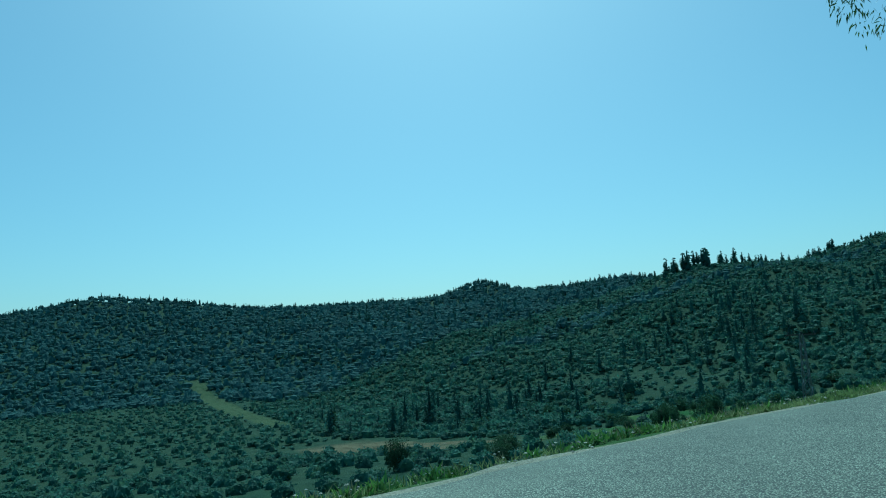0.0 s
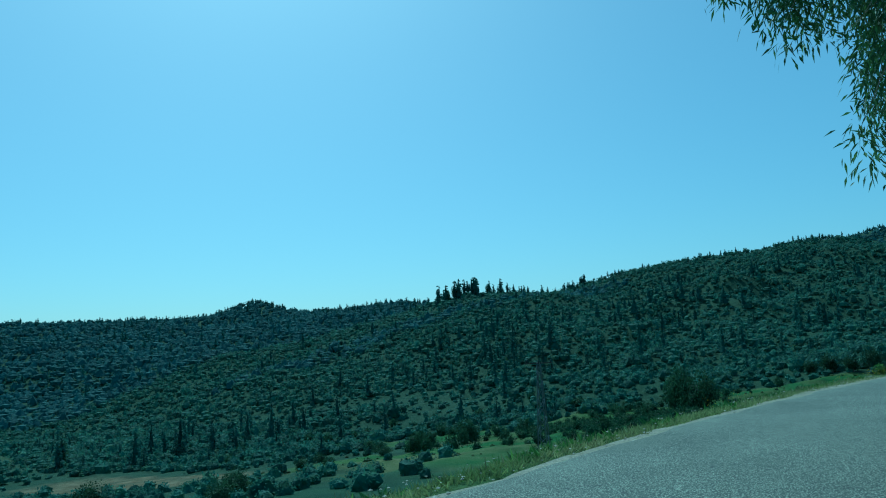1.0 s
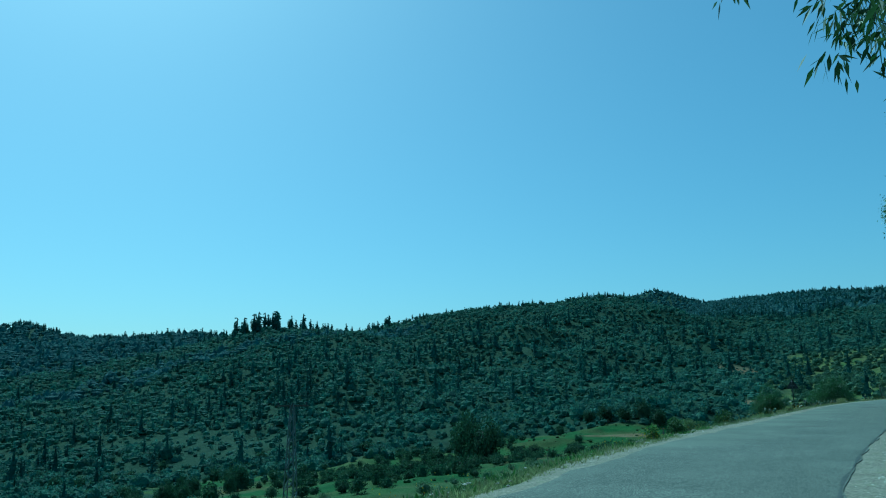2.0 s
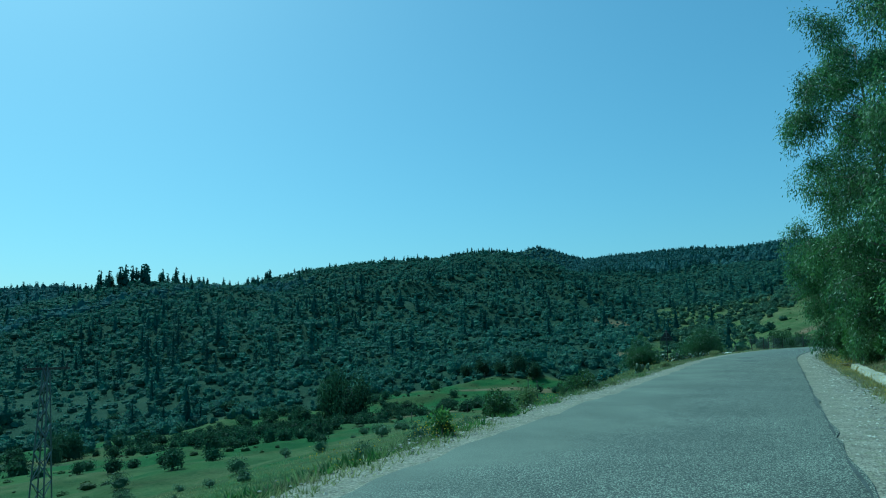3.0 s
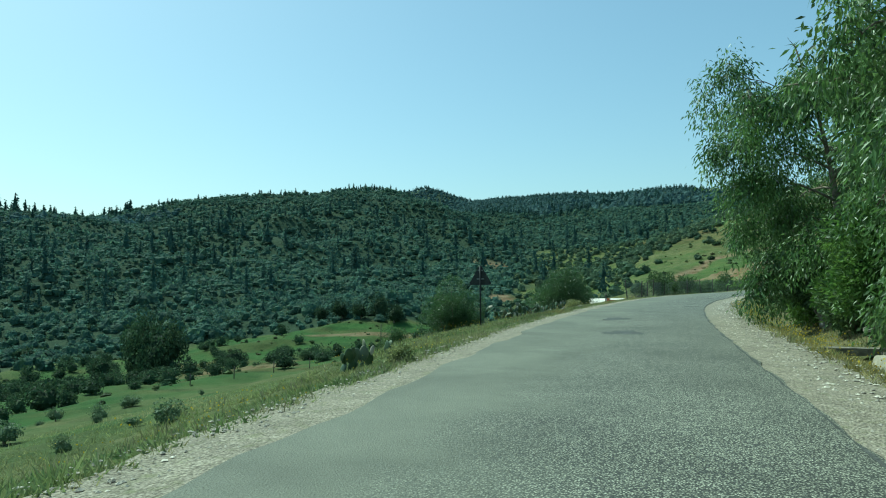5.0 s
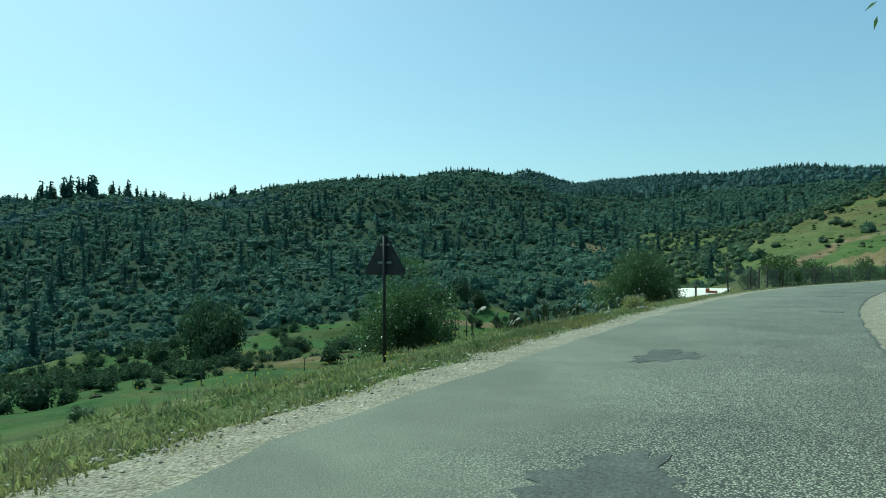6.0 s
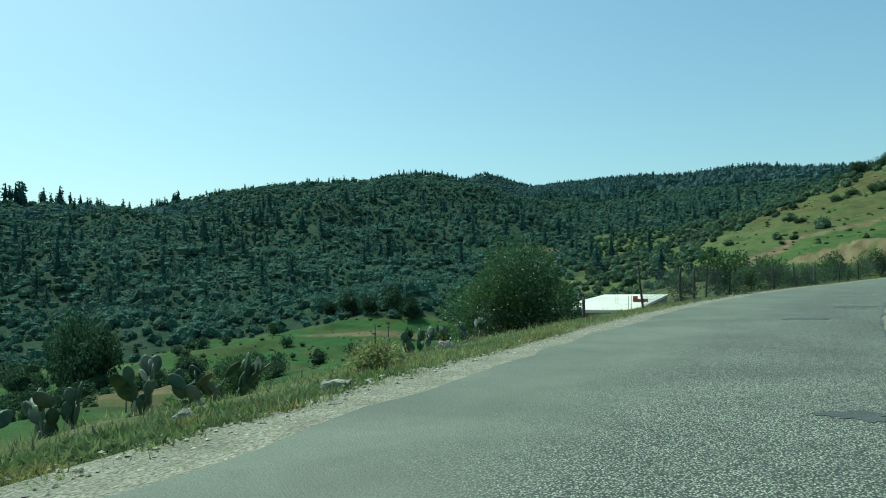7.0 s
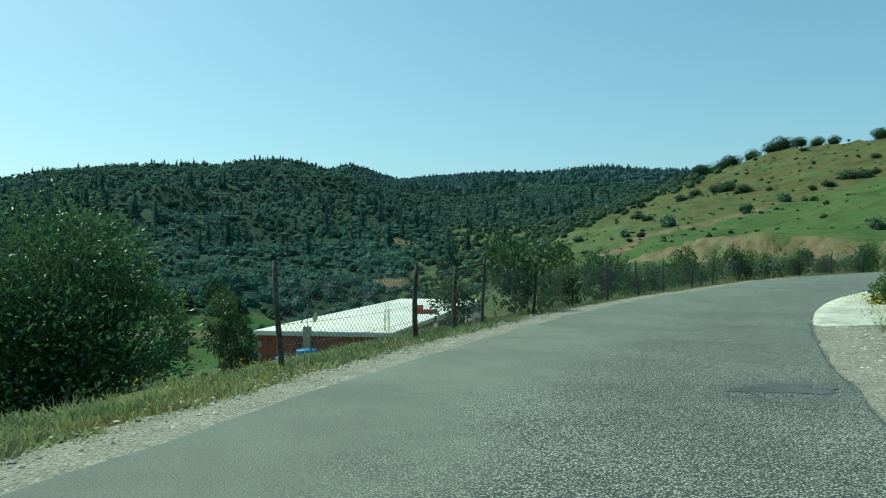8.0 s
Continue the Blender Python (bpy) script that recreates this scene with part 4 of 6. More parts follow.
# ---- prickly pears ----
def pad(length, width, thick, skin=None):
    """One flat, egg-shaped cactus pad standing on its stalk end."""
    bm = bmesh.new()
    bmesh.ops.create_uvsphere(bm, u_segments=10, v_segments=7, radius=1)
    for v in bm.verts:
        zz = (v.co.z + 1) / 2
        w = 0.62 + 0.5 * math.sin(math.pi * min(1, zz * 0.85))
        v.co = Vector((v.co.x * width / 2 * w, v.co.y * thick / 2, zz * length))
    me = bpy.data.meshes.new("pad")
    bm.to_mesh(me)
    bm.free()
    me.materials.append(skin or cactus_mat)
    me.polygons.foreach_set("use_smooth", np.full(len(me.polygons), True))
    return me


PADS = [pad(0.30, 0.185, 0.04), pad(0.25, 0.16, 0.035), pad(0.34, 0.2, 0.045)]
DEAD_PADS = [pad(0.30, 0.13, 0.025, dead_skin), pad(0.26, 0.10, 0.03, dead_skin)]


def cactus(x, y, tiers, stems, seed, label="grey-green prickly pear with flat stacked pads"):
    r = np.random.default_rng(seed)
    top = thing("prickly_pear", x, y, float(ground(x, y)) - 0.04, r.uniform(0, 360), label, "cactus", "prickly pears along the verge")

    def grow(m, level):
        dead = level > 1 and r.random() < 0.12
        ob = part("pad", DEAD_PADS[int(r.integers(0, 2))] if dead else PADS[int(r.integers(0, 3))], None, top, "pale dried pad" if dead else "")
        ob.matrix_local = m
        if dead or level >= tiers:
            return
        for _ in range(1 if r.random() < 0.55 else 2):
            up = m @ Matrix.Translation((r.uniform(-0.06, 0.06), 0, 0.25)) @ pose(0, 0, 0, r.uniform(-22, 22), r.uniform(-38, 38), r.uniform(-60, 60))
            grow(up, level + 1)

    for _ in range(stems):
        grow(pose(r.uniform(-0.35, 0.35), r.uniform(-0.3, 0.3), 0, r.uniform(-20, 20), r.uniform(-25, 25), r.uniform(0, 180)), 1)
    return top


cactus(-8.1, 81.5, 5, 1, 1, "tall single-stemmed prickly pear on the slope")
for k, (cx, cy) in enumerate([(-8.1, 83.1), (-7.9, 84.2), (-7.7, 85.0), (-7.6, 86.4), (-7.3, 87.0), (-7.0, 87.8), (-7.3, 92.4), (-7.1, 93.2), (-6.9, 94.0), (-6.6, 94.9), (-6.3, 95.8), (-6.1, 96.7), (-6.1, 60.3), (-6.0, 61.6)]):
    cactus(cx, cy, 2 if cy < 70 else 3 if cy > 91 or k % 3 else 4, 4 if cy < 91 else 3, 20 + k)

for k, (cx, cy) in enumerate([(10.9, 142.3), (11.9, 143.6), (13.0, 144.9), (14.2, 146.2)]):
    cactus(cx, cy, 4, 5, 60 + k, "clump of prickly pears in the roadside hedge")


# ---- low growth of the verges ----
arc_l = smooth_line(LEFT, 0.5)
arc_r = smooth_line(RIGHT, 0.5)


def tufts(name, xs, ys, blades, height, width, mat, label, seed, lean=0.5, category="grass", on=None):
    r = np.random.default_rng(seed)
    zs = ground(xs, ys) if on is None else on
    b = np.repeat(np.stack([xs, ys, zs], 1), blades, axis=0)
    b[:, :2] += r.normal(size=(len(b), 2)) * 0.07
    b[:, 2] -= 0.02
    way = unit(np.stack([r.normal(size=len(b)) * lean, r.normal(size=len(b)) * lean, np.ones(len(b))], 1))
    v, q = leaf_quads(b, way, height, width, r)
    ob = new(name, mesh_of(name, v, q, mat))
    return tagged(ob, label, category, kind="stuff")


def beside(line, n, lo, hi, a, b, r, near=1.0):
    """n chance places between arc lengths a and b, lo to hi away to the line's left (or right, if negative)."""
    s = np.concatenate([[0], np.cumsum(np.linalg.norm(np.diff(line, axis=0), axis=1))])
    u = r.uniform(a, b, n)
    i = np.clip(np.searchsorted(s, u), 1, len(line) - 2)
    at = np.stack([np.interp(u, s, line[:, 0]), np.interp(u, s, line[:, 1])], 1)
    g = unit(line[i + 1] - line[i - 1])
    d = lo + (hi - lo) * r.uniform(0, 1, n) ** near
    p = at + np.stack([-g[:, 1], g[:, 0]], 1) * d[:, None]
    return p[:, 0], p[:, 1]


gr = np.random.default_rng(31)
x, y = beside(arc_l, 2600, 0.8, 5, 62, 116, gr, 1.4)
keep = waves(x, y, 3.0, 46) > -0.2
tufts("leafy_weeds", x[keep], y[keep], 14, 0.22, 0.02, bright_leaf, "tall green weeds on the steep verge", 14, 0.7, "weeds")
x, y = beside(arc_l, 15000, 0.75, 9, 60, 225, gr, 1.8)
keep = waves(x, y, 2.2, 41) > -0.6
tufts("verge_grass", x[keep], y[keep], 6, 0.15, 0.006, grass_mat, "green grass and weeds growing along the road's edge", 1)
x, y = beside(arc_l, 4200, 0.8, 5, 40, 235, gr, 1.5)
keep = waves(x, y, 3.5, 42) > -0.1
tufts("dry_weeds", x[keep], y[keep], 5, 0.24, 0.007, dry_weed, "tall dry straw-coloured weeds on the verge", 2, 0.35, "weeds")
x, y = beside(arc_l, 3600, 0.8, 4.5, 60, 215, gr, 1.3)
keep = waves(x, y, 4.5, 43) > -0.1
tufts("leafy_weeds", x[keep], y[keep], 16, 0.12, 0.016, weed_leaf, "broad-leaved green weeds on the verge", 3, 0.9, "weeds")
x, y = beside(arc_l, 700, 0.85, 1.9, 155, 173, gr, 1.2)
keep = waves(x, y, 5.5, 45) > 0.0
tufts("yellow_grass", x[keep], y[keep], 7, 0.24, 0.012, yellow_grass, "bright yellow dry grass tufts at the gravel's edge", 12, 0.7)
x, y = beside(arc_r, 5200, -5.5, -1.15, 90, 215, gr, 1.0)
tufts("verge_grass", x, y, 6, 0.2, 0.009, grass_mat, "green grass and weeds along the gravel shoulder", 4)
x, y = beside(arc_l, 2400, 0.85, 3.6, 100, 152, gr, 1.4)
keep = waves(x, y, 2.6, 47) > -0.35
tufts("leafy_weeds", x[keep], y[keep], 24, 0.15, 0.018, weed_leaf, "thick pale leafy weeds on the grassy verge", 15, 0.95, "weeds")
x, y = beside(arc_l, 12000, 4.5, 26, 80, 190, gr, 1.5)
tufts("slope_grass", x, y, 5, 0.26, 0.012, grass_mat, "rough grass tufts on the slope below the road", 16, 0.6)
x, y = beside(arc_l, 1500, 1.0, 3.4, 98, 130, gr, 1.2)
keep = waves(x, y, 4.0, 48) > -0.25
tufts("tall_weeds", x[keep], y[keep], 9, 0.3, 0.012, weed_leaf, "tall pale leafy weeds along the brow of the verge", 18, 0.45, "weeds")
sel = (arc_l[:, 1] > 6) & (arc_l[:, 1] < 34)
brow = arc_l[sel]
far = float(np.linalg.norm(np.diff(brow, axis=0), axis=1).sum())
x, y = beside(brow, 1500, 0.42, 1.7, 0, far, gr, 1.2)
tufts("verge_grass", x, y, 9, 0.16, 0.009, grass_mat, "green grass and weeds at the asphalt's edge", 23, 0.6)
sel = (arc_l[:, 1] > 72) & (arc_l[:, 1] < 112)
brow = arc_l[sel]
far = float(np.linalg.norm(np.diff(brow, axis=0), axis=1).sum())
x, y = beside(brow, 2600, 0.9, 2.6, 0, far, gr, 1.1)
keep = waves(x, y, 3.0, 49) > -0.3
tufts("leafy_weeds", x[keep], y[keep], 16, 0.18, 0.02, weed_leaf, "dense light green weeds along the brow of the verge", 21, 0.8, "weeds")
x, y = beside(brow, 1300, 0.85, 1.7, 0, far, gr, 1.0)
keep = waves(x, y, 2.4, 50) > 0.1
tufts("yellow_grass", x[keep], y[keep], 12, 0.16, 0.016, yellow_grass, "yellowing low weeds at the gravel's edge", 22, 0.9)
x, y = beside(arc_r, 2000, -2.5, -1.3, 112, 150, gr, 1.0)
tufts("yellow_grass", x, y, 7, 0.2, 0.009, yellow_grass, "yellow dry grass and flowers before the broken kerb", 13, 0.7)
x, y = beside(arc_r, 1400, -3.2, -1.2, 110, 200, gr, 1.0)
tufts("dry_weeds", x, y, 5, 0.2, 0.01, dry_weed, "short dry grass beside the gravel shoulder", 5, 0.6, "weeds")


def flowers(x, y, n, size, seed, name="yellow_flowers"):
    r = np.random.default_rng(seed)
    p = np.repeat(np.stack([x, y, ground(x, y)], 1), n, axis=0)
    p += np.stack([r.normal(size=len(p)) * 0.16, r.normal(size=len(p)) * 0.16, r.uniform(0.08, 0.38, len(p))], 1)
    v, q = leaf_quads(p, unit(r.normal(size=p.shape)), size, size * 0.45, r)
    tagged(new(name, mesh_of(name, v, q, flower)), "small yellow wild flowers among the verge weeds", "flowers", kind="stuff")


x, y = beside(arc_l, 600, 0.9, 4.0, 95, 200, gr, 1.4)
keep = waves(x, y, 7, 44) > 0.15
flowers(x[keep], y[keep], 8, 0.026, 6)
x, y = beside(arc_r, 420, -2.8, -1.3, 112, 205, gr, 1.0)
flowers(x, y, 8, 0.034, 7)
flowers(np.linspace(9.5, 14.5, 60), np.linspace(139.5, 145.6, 60), 7, 0.04, 17)
bush("flower_bush", -3.75, 31.9, 0.28, 0.3, 700, 91, bright_leaf, "bushy yellow-flowering weed on the gravel's edge", size=(0.08, 0.02))
r9 = np.random.default_rng(9)
flowers(-3.75 + r9.normal(size=40) * 0.1, 31.9 + r9.normal(size=40) * 0.1, 5, 0.024, 8)
bush("flower_bush", 11.2, 119.6, 1.2, 0.65, 3500, 92, bright_leaf, "low yellow-flowering bush at the corner of the drive", size=(0.1, 0.03))
flowers(11.2 + r9.normal(size=120) * 0.5, 119.6 + r9.normal(size=120) * 0.5, 10, 0.05, 10)


# ---- loose stones of the shoulders ----
def pebbles(name, x, y, lo, hi, seed, z=None):
    r = np.random.default_rng(seed)
    n = len(x)
    oct_v = np.array([(1, 0, 0), (0, 1, 0), (-1, 0, 0), (0, -1, 0), (0, 0, 0.5), (0, 0, -0.5)], float)
    oct_f = np.array([(0, 1, 4), (1, 2, 4), (2, 3, 4), (3, 0, 4), (1, 0, 5), (2, 1, 5), (3, 2, 5), (0, 3, 5)])
    a = r.uniform(0, 6.283, n)
    s = (lo + (hi - lo) * r.uniform(0, 1, n) ** 3)[:, None, None]
    v = oct_v[None] * r.uniform(0.6, 1.3, (n, 6, 1)) * s
    c, sn = np.cos(a)[:, None], np.sin(a)[:, None]
    v = np.stack([v[..., 0] * c - v[..., 1] * sn, v[..., 0] * sn + v[..., 1] * c, v[..., 2]], 2)
    v += np.stack([x, y, np.zeros(n) if z is None else z], 1)[:, None]
    f = oct_f[None] + 6 * np.arange(n)[:, None, None]
    tagged(new(name, mesh_of(name, v.reshape(-1, 3), f.reshape(-1, 3), stone_mat)), "loose pale stones and chippings on the shoulder", "gravel", kind="stuff")


x, y = beside(arc_l, 9000, -0.1, 1.15, 75, 195, gr, 0.8)
ok = (y > 30) | (gr.uniform(0, 1, len(x)) < 0.25)
x, y = x[ok], y[ok]
pebbles("loose_gravel", x, y, 0.009, 0.038, 1, -0.03 + road_height(x, y))
x, y = beside(arc_r, 11000, -1.5, 0.05, 100, 195, gr, 1.0)
pebbles("loose_gravel", x, y, 0.009, 0.05, 2, -0.03 + road_height(x, y))


# ---- woods and scrub on the hills ----
def clump_template(seed, cards, card, core=0.8, fine=2):
    """A shrub seen from afar: a broken, lumpy crown under a coat of leafy tufts, one metre in radius."""
    r = np.random.default_rng(seed)
    bm = bmesh.new()
    bmesh.ops.create_icosphere(bm, subdivisions=fine, radius=core)
    off = Vector((seed * 2.3, seed * 1.1, 4.0))
    for v in bm.verts:
        v.co *= 1 + 0.6 * noise.noise(v.co * 1.6 + off) + r.uniform(-0.2, 0.2)
        v.co.z = v.co.z * 0.9 + 0.4
    bmesh.ops.delete(bm, geom=[v for v in bm.verts if v.co.z < -0.05], context="VERTS")
    bm.verts.index_update()
    core_v = np.array([v.co[:] for v in bm.verts])
    core_f = np.array([[v.index for v in f.verts] for f in bm.faces])
    bm.free()
    d = unit(r.normal(size=(cards, 3)) + np.array([0, 0, 0.6]))
    p = d * np.array([1.05, 1.05, 0.95]) * core * r.uniform(0.75, 1.2, (cards, 1)) + np.array([0, 0, 0.42])
    v, q = leaf_quads(p, unit(d * 0.6 + r.normal(size=d.shape) * 0.6), card, card * 0.36, r, unit(d * 0.9 + r.normal(size=d.shape) * 0.5))
    return np.concatenate([core_v, v]), q + len(core_v), core_f


def pine_template(seed, cards=26, fill=0.8):
    """A conifer one metre high: tufted boughs, unevenly long, round a bare stem."""
    r = np.random.default_rng(seed)
    reach = min(1.0, (26 / cards) ** 0.4)
    z = np.sort(r.uniform(0.1, 0.97, cards))
    girth = r.uniform(0.19, 0.33)
    w = girth * (1.05 - z) ** 0.75 * r.uniform(0.35, 1.15, cards)
    a = r.uniform(0, 6.283, cards)
    out = np.stack([np.cos(a), np.sin(a), r.uniform(-0.35, 0.35, cards)], 1)
    p = np.stack([np.cos(a) * w * (0.4 if cards < 40 else 0.62) + 0.02 * np.sin(z * 5 + seed), np.sin(a) * w * (0.4 if cards < 40 else 0.62), z - 0.02], 1)
    v, q = leaf_quads(p, unit(out), 0.21 * (1.15 - 0.65 * z) * reach, 0.085 * (1.2 - 0.5 * z) * reach, r, unit(out * 0.6 + r.normal(size=out.shape) * 0.5 + np.array([0, 0, 0.5])))
    stem = np.array([(0.018, 0, 0), (-0.01, 0.016, 0), (-0.01, -0.016, 0), (0.02 * math.sin(5 + seed), 0, 1.0)])
    top_v, top_q = leaf_quads(np.tile(stem[3:] - np.array([0, 0, 0.14]), (3, 1)), unit(np.array([(0.1, 0, 1), (-0.1, 0.1, 1), (0, -0.1, 1.0)])), 0.15, 0.035, r)
    cone, tris = [stem], [np.array([(0, 1, 3), (1, 2, 3), (2, 0, 3)])]
    for lo, hi, wide in ((0.12, 0.62, 0.75), (0.36, 0.84, 0.58), (0.6, 0.99, 0.36)):
        b = np.linspace(0, 6.283, 6, endpoint=False) + r.uniform(0, 1)
        rr = girth * wide * fill * r.uniform(0.55, 1.15, 6)
        at = 4 + 7 * (len(cone) - 1)
        cone.append(np.concatenate([np.stack([rr * np.cos(b), rr * np.sin(b), lo + r.uniform(-0.06, 0.06, 6)], 1), [[r.normal() * 0.02, r.normal() * 0.02, hi]]]))
        i = np.arange(6)
        tris.append(np.stack([i, (i + 1) % 6, np.full(6, 6)], 1) + at)
    n = len(v)
    return np.concatenate([v, top_v] + cone), np.concatenate([q, top_q + n]), np.concatenate(tris) + n + len(top_v)


def plant(name, templates, x, y, scale, tall, mat, label, category, seed, sink=0.15):
    """Sets turned and scaled templates on the land, as one object of uncounted growth."""
    r = np.random.default_rng(seed)
    z = ground(x, y)
    which = r.integers(0, len(templates), len(x))
    pile = Pile()
    for k, (tv, tq, tt) in enumerate(templates):
        sel = which == k
        n = int(sel.sum())
        if not n:
            continue
        a = r.uniform(0, 6.283, n)
        c, s = np.cos(a)[:, None], np.sin(a)[:, None]
        sc = scale[sel][:, None]
        v = np.stack([(tv[None, :, 0] * c - tv[None, :, 1] * s) * sc + x[sel][:, None], (tv[None, :, 0] * s + tv[None, :, 1] * c) * sc + y[sel][:, None], (tv[None, :, 2] - sink) * sc * tall[sel][:, None] + z[sel][:, None]], 2)
        step = len(tv) * np.arange(n)[:, None, None]
        pile.add(v.reshape(-1, 3), (tq[None] + step).reshape(-1, 4) if len(tq) else None, (tt[None] + step).reshape(-1, 3))
    return tagged(new(name, pile.mesh(name, mat)), label, category, kind="stuff")


def scatter(x0, x1, y0, y1, step, r):
    gx, gy = np.meshgrid(np.arange(x0, x1, step), np.arange(y0, y1, step))
    return gx.ravel() + r.uniform(-0.5, 0.5, gx.size) * step * 1.3, gy.ravel() + r.uniform(-0.5, 0.5, gx.size) * step * 1.3


def facing(line, x, y, width, beyond=14):
    """True for places on the flank of a ridge that looks to the road, and just past its crest."""
    d, s, _ = along(line, x, y)
    px, py = np.interp(s, np.arange(len(line)), line[:, 0]), np.interp(s, np.arange(len(line)), line[:, 1])
    rise = ground(x, y) - valley(x, y)
    return (d < width) & (rise > 1.5) & (along(LEFT, x, y)[0] > 70) & ((np.hypot(x, y - 40) < np.hypot(px, py - 40)) | (d < beyond))


NEAR_SHRUBS = [clump_template(60 + k, 110, 0.2, 0.62) for k in range(5)]
OLIVES = [clump_template(70 + k, 120, 0.2, 0.6) for k in range(6)]
MID_SHRUBS = [clump_template(80 + k, 46, 0.27, 0.62) for k in range(6)]
STANDS = []
SHRUBS = [clump_template(k, 15, 0.42, 0.74, 1) for k in range(6)]
FAR_SHRUBS = [clump_template(30 + k, 7, 0.5, 0.85, 1) for k in range(5)]
PINES = [pine_template(k) for k in range(5)]
NEAR_PINES = [pine_template(k, 90, 0.5) for k in range(5)]
wr = np.random.default_rng(77)


def open_land(x, y):
    out = np.zeros(len(x))
    for f in FIELDS + DRY + MEADOWS:
        out = np.maximum(out, inside(x, y, *f))
    return np.maximum(out, inside(x, y, *STRIP))


# near hill: scrub, then conifers thickening towards the crest
x, y = scatter(-640, 110, 60, 850, 3.9, wr)
ok = facing(RIDGE_NEAR, x, y, 478, 45) & (open_land(x, y) < 0.4) & (waves(x, y, 30, 51) + wr.uniform(-0.6, 1.6, len(x)) > -0.9)
ok &= (olive_slope(x, y) < 0.5) & ((x < scrub_edge(x, y) - 20) | (y > 560)) & (inside(x, y, -78, 146, 42, 42, 0) < wr.uniform(0.12, 0.75, len(x)))
x, y = x[ok], y[ok]
foot = np.hypot(x, y - 60) < 250
for sel, kinds, sd in ((foot, MID_SHRUBS, 1), (~foot, SHRUBS, 21)):
    size = (1.35 + 1.6 * wr.uniform(0, 1, sel.sum()) ** 1.5) * (1.0 + 0.35 * waves(x[sel], y[sel], 26, 55))
    plant("hill_scrub", kinds, x[sel], y[sel], size, wr.uniform(0.75, 1.2, sel.sum()), maquis, "dense dark green scrub covering the hillside", "scrub", sd)
x, y = scatter(-640, 20, 60, 850, 10.5, wr)
up = np.clip(1 - along(RIDGE_NEAR, x, y)[0] / 480, 0, 1)
ok = facing(RIDGE_NEAR, x, y, 420, 10) & (wr.uniform(0, 1, len(x)) < (0.045 + 0.95 * up ** 1.6) * (0.6 + 0.6 * waves(x, y, 90, 52)) * np.where(x < -230, 1.9, 1.1) * (1 - 0.9 * smoothstep(up, 0.8, 0.95))) & (open_land(x, y) < 0.4)
x, y, up = x[ok], y[ok], up[ok]
tall = (5 + 9 * wr.uniform(0, 1, len(x)) ** 1.8) * (1 - 0.6 * smoothstep(up, 0.62, 0.85))
near = np.hypot(x, y - 60) < 360
for sel, kinds, sd in ((near, NEAR_PINES, 2), (~near, PINES, 22)):
    plant("hill_conifers", kinds, x[sel], y[sel], tall[sel], wr.uniform(0.8, 1.15, sel.sum()), pine, "dark narrow conifers scattered up the hillside", "conifers", sd, 0.03)


def crest_trees(line, a, b, n, lo, hi, seed, name, label, off=6):
    r = np.random.default_rng(seed)
    s = np.sort(r.uniform(a, b, n))
    k = np.arange(len(line))
    x = np.interp(s, k, line[:, 0]) + r.normal(size=n) * off
    y = np.interp(s, k, line[:, 1]) + r.normal(size=n) * off
    plant(name, PINES, x, y, r.uniform(lo, hi, n), np.ones(n), pine, label, "conifers", seed + 1, 0.03)


CREST = "row of dark conifers standing along the crest"
crest_trees(RIDGE_NEAR, 4.4, 6.0, 24, 8, 17, 60, "crest_conifers", CREST)
crest_trees(RIDGE_NEAR, 5.6, 8.0, 26, 5, 11, 62, "crest_conifers", CREST)
crest_trees(RIDGE_NEAR, 8.0, 13.5, 120, 3.0, 7, 64, "crest_conifers", CREST)
crest_trees(RIDGE_NEAR, 13.5, 17.0, 70, 4, 10, 66, "crest_conifers", CREST)
crest_trees(RIDGE_LEFT, 1.0, 12.0, 260, 4, 8, 68, "crest_conifers", CREST, 8)
crest_trees(RIDGE_FAR, 1.0, 11.0, 420, 5, 10, 70, "crest_conifers", CREST, 12)

# round-headed pines among the clump on the near crest
pr = np.random.default_rng(91)
for k in range(4):
    i = pr.uniform(4.3, 5.9)
    px, py = np.interp(i, np.arange(len(RIDGE_NEAR)), RIDGE_NEAR[:, 0]) + pr.normal() * 4, np.interp(i, np.arange(len(RIDGE_NEAR)), RIDGE_NEAR[:, 1]) + pr.normal() * 4
    STANDS.append((px, py, pr.uniform(2.6, 4.2), pr.uniform(1.6, 2.4)))

# hills behind
x, y = scatter(-1100, -380, -420, 560, 6.8, wr)
ok = facing(RIDGE_LEFT, x, y, 468) & (y > 0.16 * x - 25) & (open_land(x, y) < 0.4) & (along(RIDGE_NEAR, x, y)[0] > 40)
x, y = x[ok], y[ok]
plant("hill_scrub", FAR_SHRUBS, x, y, wr.uniform(2.6, 4.6, len(x)), wr.uniform(0.7, 1.1, len(x)), hazed_foliage, "woodland scrub over the farther hills, leaf colour tinted for haze", "scrub", 5)
x, y = scatter(-1100, -380, -300, 560, 17, wr)
up = np.clip(1 - along(RIDGE_LEFT, x, y)[0] / 470, 0, 1)
ok = facing(RIDGE_LEFT, x, y, 400, 10) & (wr.uniform(0, 1, len(x)) < up * 0.6)
plant("hill_conifers", PINES, x[ok], y[ok], wr.uniform(5, 10, ok.sum()), np.ones(ok.sum()), pine, "dark conifer wood on the farther hills", "conifers", 6, 0.03)
x, y = scatter(-1100, 380, 830, 1800, 10.5, wr)
ok = facing(RIDGE_FAR, x, y, 700)
x, y = x[ok], y[ok]
